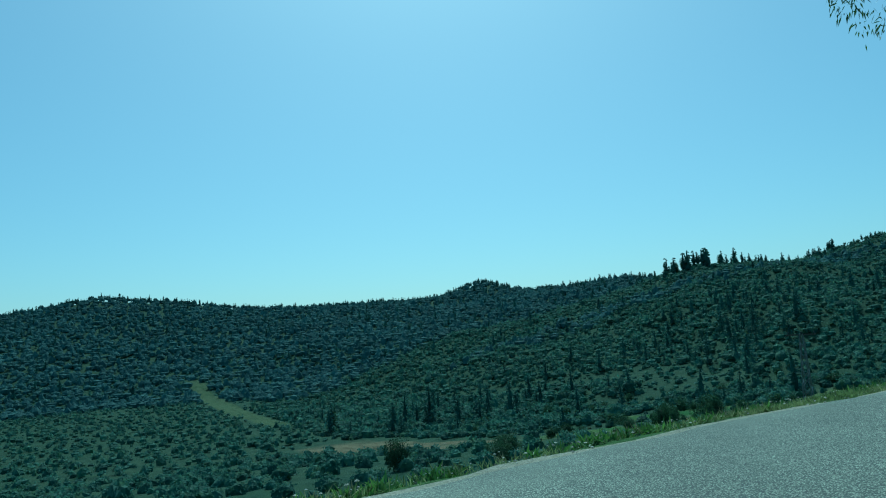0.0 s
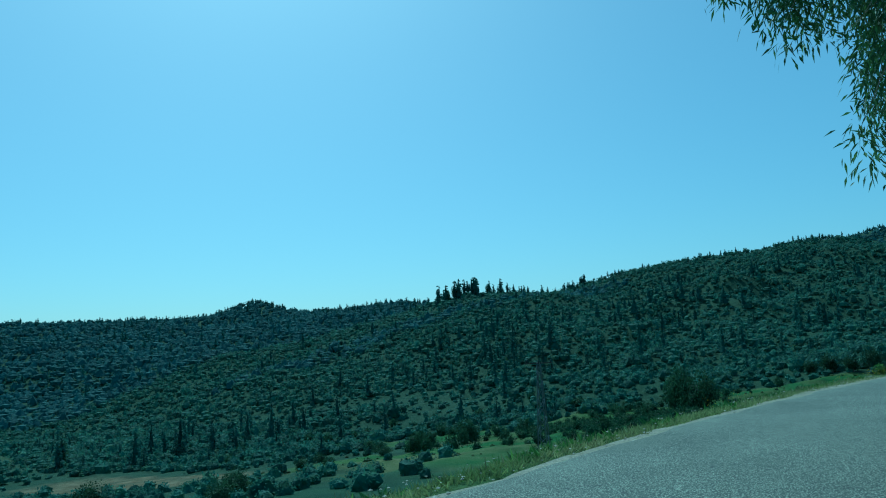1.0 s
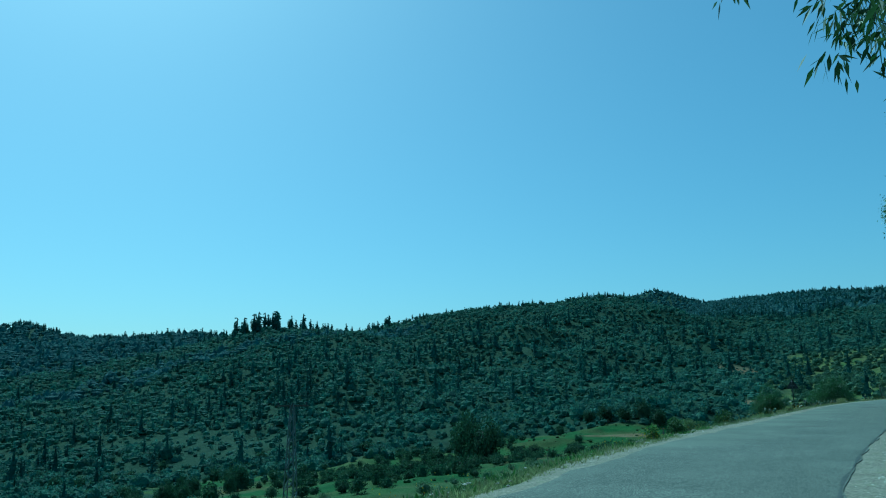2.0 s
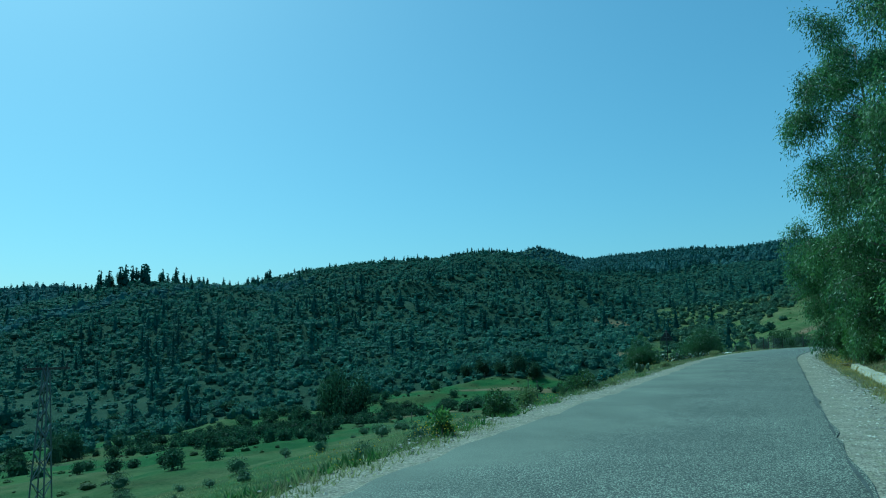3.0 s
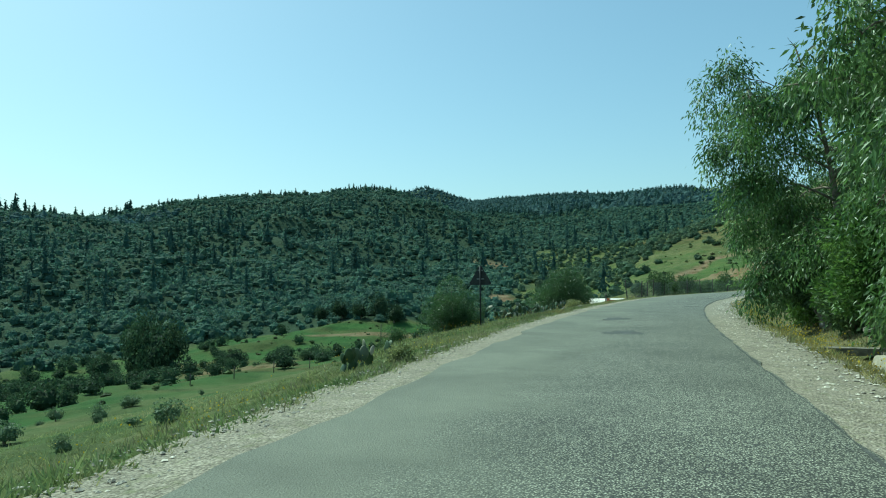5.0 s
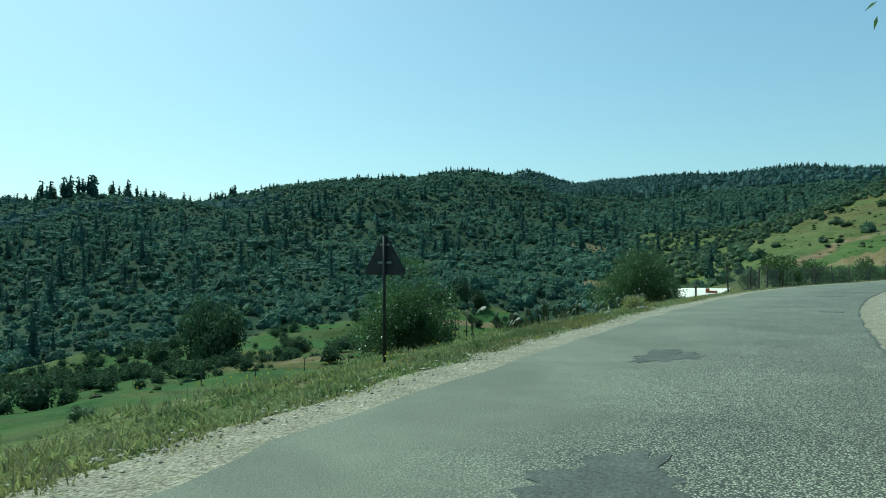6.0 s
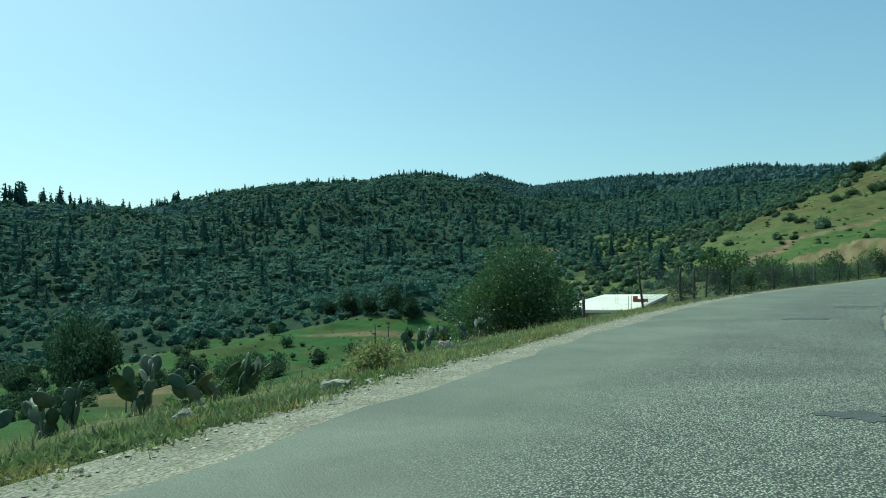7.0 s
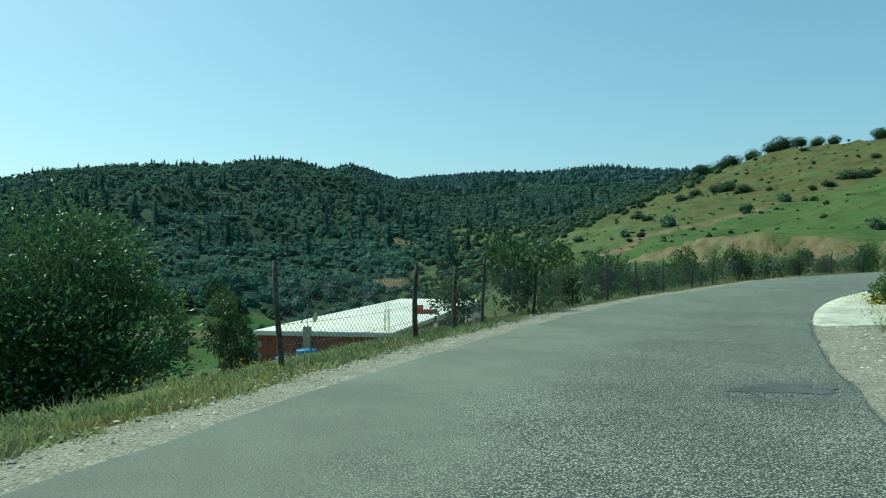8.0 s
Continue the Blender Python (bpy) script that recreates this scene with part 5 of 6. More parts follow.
plant("hill_scrub", FAR_SHRUBS, x, y, wr.uniform(3.2, 5.6, len(x)), wr.uniform(0.7, 1.2, len(x)), hazed_foliage, "woods on the distant mountain, leaf colour tinted for haze", "scrub", 7)
x, y = scatter(-400, 380, 830, 1500, 15, wr)
ok = facing(RIDGE_FAR, x, y, 500) & (wr.uniform(0, 1, len(x)) < 0.6)
plant("hill_conifers", PINES, x[ok], y[ok], wr.uniform(6, 11, ok.sum()), np.ones(ok.sum()), pine, "conifer wood on the distant mountain", "conifers", 8, 0.03)

# lower scrub at the foot of the hills and in the valley
x, y = scatter(-640, -14, -200, 330, 4.8, wr)
v = open_land(x, y)
d = along(LEFT, x, y)[0]
ok = (v < 0.25) & (d > 40) & (y > 0.16 * x - 25) & (olive_slope(x, y) < 0.5) & (waves(x, y, 40, 53) + wr.uniform(-1, 1, len(x)) + (d - 120) / 90 + 2.6 * smoothstep(-y, -60, -35) - 3.4 * inside(x, y, -76, 146, 42, 46, 0, 0.5) - 1.5 * inside(x, y, -105, 74, 28, 16, 10, 0.5) > 0.15)
x, y = x[ok], y[ok]
close = np.hypot(x, y - 60) < 95
far = np.hypot(x, y - 60) > 200
for sel, kinds, sd in ((close, NEAR_SHRUBS, 9), (~close & ~far, MID_SHRUBS, 29), (far, SHRUBS, 19)):
    plant("valley_scrub", kinds, x[sel], y[sel], 0.8 + 1.3 * wr.uniform(0, 1, sel.sum()) ** 1.4, wr.uniform(0.8, 1.2, sel.sum()), maquis, "green shrubs over the valley slopes", "scrub", sd)

# right-hand hill: dense olive scrub on its far shoulder, single shrubs on the grass
x, y = scatter(-140, 80, 165, 560, 4.6, wr)
d, s, side = along(RIDGE_RIGHT, x, y)
limit = scrub_edge(x, y)
dense = np.interp(x - limit, [-60, -30, -6, 2, 10], [0.9, 0.8, 0.66, 0.16, 0.02]) * (1 + 0.45 * waves(x, y, 28, 57))
ok = (wr.uniform(0, 1, len(x)) < dense) & ((olive_slope(x, y) > 0.5) | (x > limit - 30)) & (along(LEFT, x, y)[0] > 28) & (open_land(x, y) < 0.3) & ((y < 548) | (d < 8)) & (along(CUT, x, y)[0] > 6)
x, y = x[ok], y[ok]
plant("olive_scrub", OLIVES, x, y, 1.3 + 1.9 * wr.uniform(0, 1, len(x)) ** 1.4, wr.uniform(0.85, 1.2, len(x)), olive_scrub_leaf, "grey-green olive shrubs on the grassy hillside", "scrub", 10)


def round_tree_mesh(name, seed, leaves, card, mat):
    r = np.random.default_rng(seed)
    lobes = 16
    c = unit(r.normal(size=(lobes, 3))) * np.array([0.6, 0.6, 0.44]) * r.uniform(0.55, 1.05, (lobes, 1)) + np.array([0, 0, 0.62])
    wide = r.uniform(0.22, 0.46, lobes)
    which = r.integers(0, lobes, leaves)
    out = unit(r.normal(size=(leaves, 3)))
    p = c[which] + out * (wide[which][:, None] * r.uniform(0.7, 1.08, (leaves, 1)))
    p[:, 2] = np.maximum(p[:, 2], 0.06 + 0.12 * r.uniform(0, 1, leaves))
    v, q = leaf_quads(p, unit(out * 0.5 + r.normal(size=p.shape) * 0.6), card, card * 0.38, r, unit(out + r.normal(size=p.shape) * 0.45))
    cv, cq, cf = clump_template(seed + 500, 1, 0.1, 0.62)
    cf = cf[:, :3]
    core = cv * np.array([0.78, 0.78, 0.8]) + np.array([0, 0, 0.12])
    pile = Pile()
    pile.add(v, q)
    pile.add(core, None, cf)
    return pile.mesh(name, mat)


def small_trunk():
    p = Pile()
    p.bar(np.array([(0, 0, -0.1), (0.03, 0.02, 0.35), (0.0, 0.04, 0.9)]), np.array([0.09, 0.06, 0.03]), 6)
    return p.mesh("trunk", bark, True)


TRUNK = small_trunk()
ROUND = [round_tree_mesh("crown", 200 + k, 420, 0.17, small_leaf) for k in range(4)]
FINE = [round_tree_mesh("crown", 220 + k, 2600, 0.085, small_leaf) for k in range(3)]
SMALL = [round_tree_mesh("crown", 240 + k, 900, 0.11, olive_leaf) for k in range(3)]


def small_tree(name, x, y, size, tall, kind, label, category, group, r):
    t = thing(name, x, y, float(ground(x, y)), 0, label, category, group)
    m = pose(0, 0, 0, 0, 0, r.uniform(0, 360)) @ Matrix.Diagonal((size, size, size * tall, 1))
    for n, me in (("trunk", TRUNK), ("crown", kind)):
        part(n, me, None, t).matrix_local = m
    return t


tr = np.random.default_rng(88)
# orchard rows across the terraces
for row in range(8):
    for k in range(13):
        px, py = -72 - k * 4.2 + row * 1.5, 114 + row * 5.6 + k * 1.2
        if tr.random() < 0.85:
            small_tree("olive_tree", px + tr.normal() * 0.5, py + tr.normal() * 0.5, tr.uniform(1.1, 1.9), tr.uniform(0.8, 1.1), ROUND[k % 4], "small round olive tree in a terraced row", "olive tree", "orchard rows", tr)
for row in range(7):
    for k in range(9):
        px, py = -58 - k * 4.8 + row * 0.8, 88 + row * 5.4 + k * 2.1
        if tr.random() < 0.8:
            small_tree("olive_tree", px + tr.normal() * 0.6, py + tr.normal() * 0.6, tr.uniform(1.0, 1.8), tr.uniform(0.8, 1.1), ROUND[k % 4], "small round olive tree in a terraced row", "olive tree", "orchard rows", tr)
for row in range(5):
    for k in range(6):
        px, py = -45 - k * 5.0 + row * 0.6, 66 + row * 5.6 + k * 1.5
        if tr.random() < 0.75:
            small_tree("olive_tree", px + tr.normal() * 0.7, py + tr.normal() * 0.7, tr.uniform(0.8, 1.4), tr.uniform(0.8, 1.1), ROUND[k % 4], "small round olive tree in a terraced row", "olive tree", "orchard rows", tr)
# trees and shrubs of the valley floor
for k in range(95):
    px, py = tr.uniform(-210, -45), tr.uniform(75, 225)
    if np.hypot(px + 87, py - 155) > 9:
        small_tree("field_tree", px, py, 0.7 + 2.0 * tr.random() ** 2, tr.uniform(0.8, 1.3), ROUND[k % 4], "dark bushy tree standing among the fields", "tree", "valley trees", tr)
for px, py, s, tl in [(-84.0, 154, 5.0, 1.6), (-90.0, 157, 4.8, 1.9), (-94.5, 152, 3.4, 1.1), (-78, 168, 3.0, 0.8), (-70, 172, 2.4, 0.8), (-64, 160, 2.8, 0.7), (-57, 158, 2.5, 0.7), (-52, 152, 2.2, 0.7)]:
    small_tree("field_tree", px, py, s, tl, FINE[0], "large dark leafy tree beside the terraced fields", "tree", "valley trees", tr)
for px, py, s, tl in [(-256, 63, 2.6, 2.6), (-108, 93, 1.3, 3.0), (-188, 114, 2.3, 1.8), (-100, 97, 1.6, 1.6), (-205, 100, 2.2, 1.5), (-111, 108, 3.4, 1.2), (-118, 103, 2.6, 1.1), (-95, 84, 1.7, 1.4), (-90, 78, 1.5, 1.1), (-126, 96, 2.2, 1.2)]:
    small_tree("field_tree", px, py, s, tl, FINE[1], "slender upright dark tree in the valley", "tree", "valley trees", tr)
# bushes along the field edges
for px, py, s, tl in [(-101.5, 190.5, 1.6, 0.9), (-91.5, 181.5, 1.5, 0.9), (-85.6, 174.5, 1.6, 0.9), (-80, 167.5, 1.5, 0.9), (-74, 160.5, 1.5, 0.9), (-98, 187, 1.5, 0.9), (-94.6, 185, 1.4, 0.9), (-88, 178, 1.6, 0.8), (-83, 171, 1.5, 0.8), (-77, 164, 1.6, 0.8), (-102, 206, 1.6, 0.8), (-89, 205, 2.0, 1.1), (-79, 195, 1.8, 1.0), (-62, 197, 1.3, 1.0), (-66, 160, 1.5, 0.8), (-69, 172, 1.8, 0.9), (-100, 196, 2.2, 0.9), (-103, 196, 2.0, 0.8), (-134, 173, 3.0, 0.8), (-120, 170, 2.6, 0.7), (-112, 172, 2.4, 0.9), (-107, 164, 2.0, 0.8), (-76, 131, 1.8, 0.8)]:
    small_tree("field_tree", px, py, s, tl, ROUND[int(px) % 4], "dark bushy tree on the edge of a field", "tree", "valley trees", tr)
for px, py, s, tl in [(-85, 231, 3.4, 1.3), (-78, 228, 3.0, 1.2), (-74, 232, 3.6, 1.3), (-68, 227, 3.2, 1.2), (-92, 233, 2.8, 1.1), (-62, 34, 2.2, 0.9), (-66, 36, 2.0, 0.8), (-58, 31, 1.9, 0.9), (-57, 20, 1.8, 1.3), (-103, 64, 1.6, 0.9), (-117, 76, 1.7, 0.9), (-86, 59, 1.2, 0.9), (-112, 87, 1.8, 0.8), (-83, 72, 1.5, 1.6)]:
    small_tree("field_tree", px, py, s, tl, FINE[int(py) % 3], "dark leafy tree on the valley slope", "tree", "valley trees", tr)
# low shrubs dotted over the grassy slope below the road
sx, sy = beside(arc_l, 40, 8, 40, 96, 172, np.random.default_rng(19), 0.9)
for k in range(len(sx)):
    small_tree("slope_shrub", sx[k], sy[k], 0.3 + 0.75 * tr.random() ** 1.6, tr.uniform(0.7, 1.2), SMALL[k % 3], "small leafy shrub on the grassy slope", "shrub", "shrubs on the slope", tr)
# oaks along the skyline of the grassy hill, and shrubs on its slope
for px, py, s in [(61, 488, 5.2), (68, 474, 4.4), (70, 470, 4.2), (77, 455, 4.6), (83, 441, 4.4), (86, 434, 5.4), (91, 425, 3.8), (95, 418, 3.4), (99, 411, 3.2), (112, 396, 4.0), (56, 455, 5.6), (61, 446, 5.2), (48, 470, 4.6), (66, 440, 4.8)]:
    small_tree("oak_tree", px, py, s * 1.22, 0.78, FINE[2], "low spreading oak on the grassy hilltop", "oak tree", "hilltop oaks", tr).location.z -= 0.36 * s * 0.75
for px, py, s, tl in [(48.2, 357.5, 3.8, 0.75), (51, 339, 2.9, 0.75), (46, 362, 2.6, 0.8), (32.2, 346, 2.2, 0.8), (19.5, 313.6, 1.4, 0.8), (11.5, 270.8, 0.9, 0.8), (14.5, 276, 1.3, 0.8), (77.9, 329.5, 3.4, 0.6), (70.7, 321.4, 2.0, 0.7), (66, 320.8, 1.5, 0.7), (87.8, 408, 2.0, 0.7), (95.3, 356.4, 1.8, 0.7), (82, 328, 2.8, 0.6), (86, 333, 2.2, 0.6), (57, 334, 1.3, 0.7), (40, 372, 2.4, 0.8), (36, 352, 1.6, 0.8)]:
    small_tree("hill_shrub", px, py, s * 1.2, tl, FINE[int(py) % 3], "large dark round shrub on the grassy hillside", "shrub", "hillside shrubs", tr).location.z -= 0.25 * s * tl
for k in range(60):
    px, py = tr.uniform(5, 120), 270 + 180 * tr.random() ** 0.7
    if along(RIDGE_RIGHT, np.array([px]), np.array([py]))[0][0] < 200:
        small_tree("hill_shrub", px, py, 0.5 + 1.3 * tr.random() ** 2.5, tr.uniform(0.5, 0.8), ROUND[k % 4], "round shrub on the grassy hillside", "shrub", "hillside shrubs", tr)
hr2 = np.random.default_rng(66)
x, y = scatter(-5, 150, 235, 440, 3.6, hr2)
ok = (along(RIDGE_RIGHT, x, y)[0] < 190) & (x > scrub_edge(x, y)) & (along(CUT, x, y)[0] > 6) & (waves(x, y, 26, 61) + hr2.uniform(-1.6, 1.0, len(x)) > 0.05)
x, y = x[ok], y[ok]
plant("hill_herbs", FAR_SHRUBS, x, y, 0.25 + 0.75 * hr2.uniform(0, 1, len(x)) ** 2, hr2.uniform(0.4, 0.8, len(x)), hill_herb, "tussocks and low herbs on the grassy hillside", "herbs", 67)
x, y = scatter(-130, -20, 60, 225, 3.2, hr2)
ok = (along(LEFT, x, y)[0] > 42) & (waves(x, y, 22, 62) + hr2.uniform(-1.5, 1.0, len(x)) > 0.15)
x, y = x[ok], y[ok]
plant("valley_herbs", MID_SHRUBS, x, y, 0.2 + 0.7 * hr2.uniform(0, 1, len(x)) ** 2, hr2.uniform(0.4, 0.9, len(x)), hill_herb, "tussocks and low herbs on the valley slope", "herbs", 68)
for px, py, s, tl in STANDS:
    small_tree("pine_tree", px, py, s, tl, FINE[k % 3], "bushy round-headed pine standing on the crest", "pine tree", "pines on the crest", tr)


# ---- road furniture and repairs ----
def smear(name, x, y, length, width, turn, seed, label="dark tar repair on the asphalt"):
    """A thin, ragged patch of tar lying on the road."""
    r = np.random.default_rng(seed)
    a = np.linspace(0, 6.283, 72, endpoint=False)
    rad = 1 + 0.2 * np.sin(3 * a + r.uniform(0, 6)) + 0.12 * np.sin(7 * a + r.uniform(0, 6)) + 0.08 * np.sin(17 * a + r.uniform(0, 6)) + r.normal(size=72) * 0.09
    px, py = np.cos(a) * rad * length / 2, np.sin(a) * rad * width / 2
    c, s = math.cos(radians(turn)), math.sin(radians(turn))
    wx, wy = x + px * c - py * s, y + px * s + py * c
    hz = 0.0045 + road_height(wx, wy) + 0.003 * waves(wx, wy, 1.5, 25)
    top = np.stack([wx, wy, hz], 1)
    v = np.concatenate([top, top - np.array([0, 0, 0.02])])
    i = np.arange(72)
    q = np.stack([i + 72, (i + 1) % 72 + 72, (i + 1) % 72, i], 1)
    cen = np.concatenate([v, [[x, y, float(hz.mean())]]])
    t = np.stack([i, (i + 1) % 72, np.full(72, 144)], 1)
    tagged(new(name, mesh_of(name, cen, [q, t], tar)), label, "road patch", "tar patches on the road")


for k, (px, py, ln, wd, tn) in enumerate([(3.8, 102.9, 1.0, 0.6, 15), (1.95, 97.5, 0.95, 0.55, 8), (1.38, 85.4, 0.55, 0.45, 0), (-1.6, 72.8, 0.8, 1.6, -8), (-1.0, 66.0, 0.9, 1.4, 0)]):
    smear("tar_patch", px, py, ln, wd, tn, 300 + k)

edge = outward(road_r, 0.03)
pick = (edge[:, 1] > 10) & (edge[:, 1] < 112)
ribbon("edge_crack", outward(edge[pick], 0.022), edge[pick], tar, 0.007, 0.005, 2, "dark tar line along the asphalt's broken edge", "tar line", rag_a=0.03, rag_b=0.027, thick=0.05)

# pale drive meeting the road
sel = (road_r[:, 1] > 111) & (road_r[:, 1] < 139)
near_edge = outward(road_r[sel], -0.02)
k = np.linspace(0, 1, len(near_edge))
far_edge = outward(road_r[sel], -0.12) + np.stack([7.0 * np.sin(np.pi * np.clip(k * 0.75, 0, 1)) ** 0.6, -2.6 * k], 1)
ribbon("drive_apron", near_edge, far_edge, lime, 0.004, -0.02, 10, "pale compacted gravel drive joining the road", "drive", rag_b=0.3, thick=0.15, rough=0.0)


def road_sign(x, y):
    z = float(ground(x, y))
    t = thing("road_sign", x, y, z, 4, "triangular warning sign seen from its dark back", "road sign")
    h = 1.95 - z
    p = Pile()
    p.bar(np.array([(0, -0.03, -0.3), (0, -0.03, h * 0.5), (0.0, -0.03, h - 0.04)]), 0.03, 10)
    part("pole", p.mesh("pole", sign_back, True), None, t)
    bm = bmesh.new()
    corners = []
    for cx, cz in ((-0.41, h - 0.71), (0.41, h - 0.71), (0, h)):
        mx, mz = 0, h - 0.47
        dx, dz = cx - mx, cz - mz
        n = math.hypot(dx, dz)
        a0 = math.atan2(dz, dx)
        for da in (-0.5, 0, 0.5):
            corners.append((mx + dx * (1 - 0.06 / n) + 0.05 * math.cos(a0 + da * 2), mz + dz * (1 - 0.06 / n) + 0.05 * math.sin(a0 + da * 2)))
    lo = [bm.verts.new((a, 0.0, b)) for a, b in corners]
    face = bm.faces.new(lo)
    up = bmesh.ops.extrude_face_region(bm, geom=[face])
    bmesh.ops.translate(bm, verts=[v for v in up["geom"] if isinstance(v, bmesh.types.BMVert)], vec=(0, 0.012, 0))
    part("plate", bm, sign_back, t, "dark unpainted sign back")
    for dz in (0.2, 0.52):
        bm = bmesh.new()
        box(bm, -0.16 + dz * 0.12, -0.012, h - 0.71 + dz - 0.02, 0.16 - dz * 0.12, -0.001, h - 0.71 + dz + 0.02, 0.003)
        part("bracket", bm, steel, t)


road_sign(-6.42, 72.7)


# broken white kerb of the drain
def kerb_block(x, y, turn, length, k, tilt):
    t = thing("concrete_kerb", x, y, -0.5, turn, "weathered pale concrete kerb block beside the drain", "kerb", "drain kerb")
    r = np.random.default_rng(400 + k)
    bm = bmesh.new()
    box(bm, -0.22, -length / 2, 0, 0.22, length / 2, 0.44, 0)
    bmesh.ops.subdivide_edges(bm, edges=[e for e in bm.edges if abs(e.verts[0].co.y - e.verts[1].co.y) > 0.5], cuts=9)
    for v in bm.verts:
        if v.co.z > 0.3:
            v.co.x = v.co.x * 0.7 + 0.05
            if abs(v.co.y) > length / 2 - 0.01:   # broken corners
                v.co.z -= r.uniform(0, 0.07)
        v.co += Vector(r.normal(size=3) * 0.011)
    bmesh.ops.bevel(bm, geom=list(bm.edges), offset=0.013, segments=2, affect="EDGES")
    ob = part("block", bm, concrete, t)
    ob.matrix_local = pose(0, 0, 0, 0, tilt, 0)


ky = 62.0
for k, length in enumerate([1.9, 0.9, 1.5, 2.1, 1.2, 1.7, 1.6, 2.0, 1.4]):
    kerb_block(3.80 + (0.06 if k % 4 == 2 else 0.0), ky - length / 2, 0.8 * (k % 3 - 1) + 0.6, length - 0.02, k, (k % 3 - 1) * 2.5)
    ky -= length + 0.015 + 0.03 * (k % 2)

# inlet of the drain: a broken slab over a dark pit, at the kerb's end
t = thing("drain_inlet", 3.75, 63.0, -0.5, 4, "broken concrete drain inlet with a dark pit", "drain")
for x0, y0, z0, x1, y1, z1 in ((-0.7, 0.55, 0.26, 0.75, 0.9, 0.4), (-0.42, -0.55, -0.1, -0.32, 0.55, 0.3), (0.5, -0.55, -0.1, 0.6, 0.55, 0.34)):
    bm = bmesh.new()
    box(bm, x0, y0, z0, x1, y1, z1, 0)
    bmesh.ops.subdivide_edges(bm, edges=list(bm.edges), cuts=3, use_grid_fill=True)
    for v in bm.verts:
        v.co += Vector((noise.noise(v.co * 5), noise.noise(v.co * 5 + Vector((7, 0, 0))), noise.noise(v.co * 5 + Vector((0, 5, 0))))) * 0.03
    part("slab", bm, rock_mat, t)


# rocks at the foot of the trees and on the verge
def rock(x, y, size, seed, label="rough pale boulder lying on the verge"):
    bm = bmesh.new()
    bmesh.ops.create_icosphere(bm, subdivisions=3, radius=size)
    off = Vector((seed * 3.1, seed * 1.7, 0))
    for v in bm.verts:
        n = noise.noise(v.co / size * 1.3 + off) * 0.45 + noise.noise(v.co / size * 4 + off) * 0.12
        v.co *= 1 + n
        v.co.z *= 0.7
    ob = part("boulder", bm, rock_mat)
    ob.matrix_world = pose(x, y, float(ground(x, y)) + size * 0.2, 0, 0, seed * 40)
    tagged(ob, label, "rock", "boulders on the verge")


for k, (rx, ry, rs) in enumerate([(4.9, 66.3, 0.32), (5.4, 64.6, 0.28), (4.6, 70.2, 0.25), (-6.0, 94.2, 0.22), (-4.9, 84.2, 0.16), (-2.0, 113.9, 0.35), (-1.4, 115.2, 0.3)]):
    rock(rx, ry, rs, k + 1)

# squared pale stone among the weeds
t = thing("stone_block", -4.15, 86.0, float(ground(-4.15, 86.0)) - 0.05, 25, "pale squared limestone block lying among verge weeds", "stone")
bm = bmesh.new()
box(bm, -0.2, -0.13, 0, 0.2, 0.13, 0.24, 0.0)
bmesh.ops.subdivide_edges(bm, edges=list(bm.edges), cuts=4, use_grid_fill=True)
for v in bm.verts:
    v.co += Vector((noise.noise(v.co * 9), noise.noise(v.co * 9 + Vector((7, 0, 0))), noise.noise(v.co * 9 + Vector((0, 5, 0))))) * 0.06
bmesh.ops.scale(bm, vec=(0.85, 0.85, 0.8), verts=list(bm.verts))
part("block", bm, concrete, t)


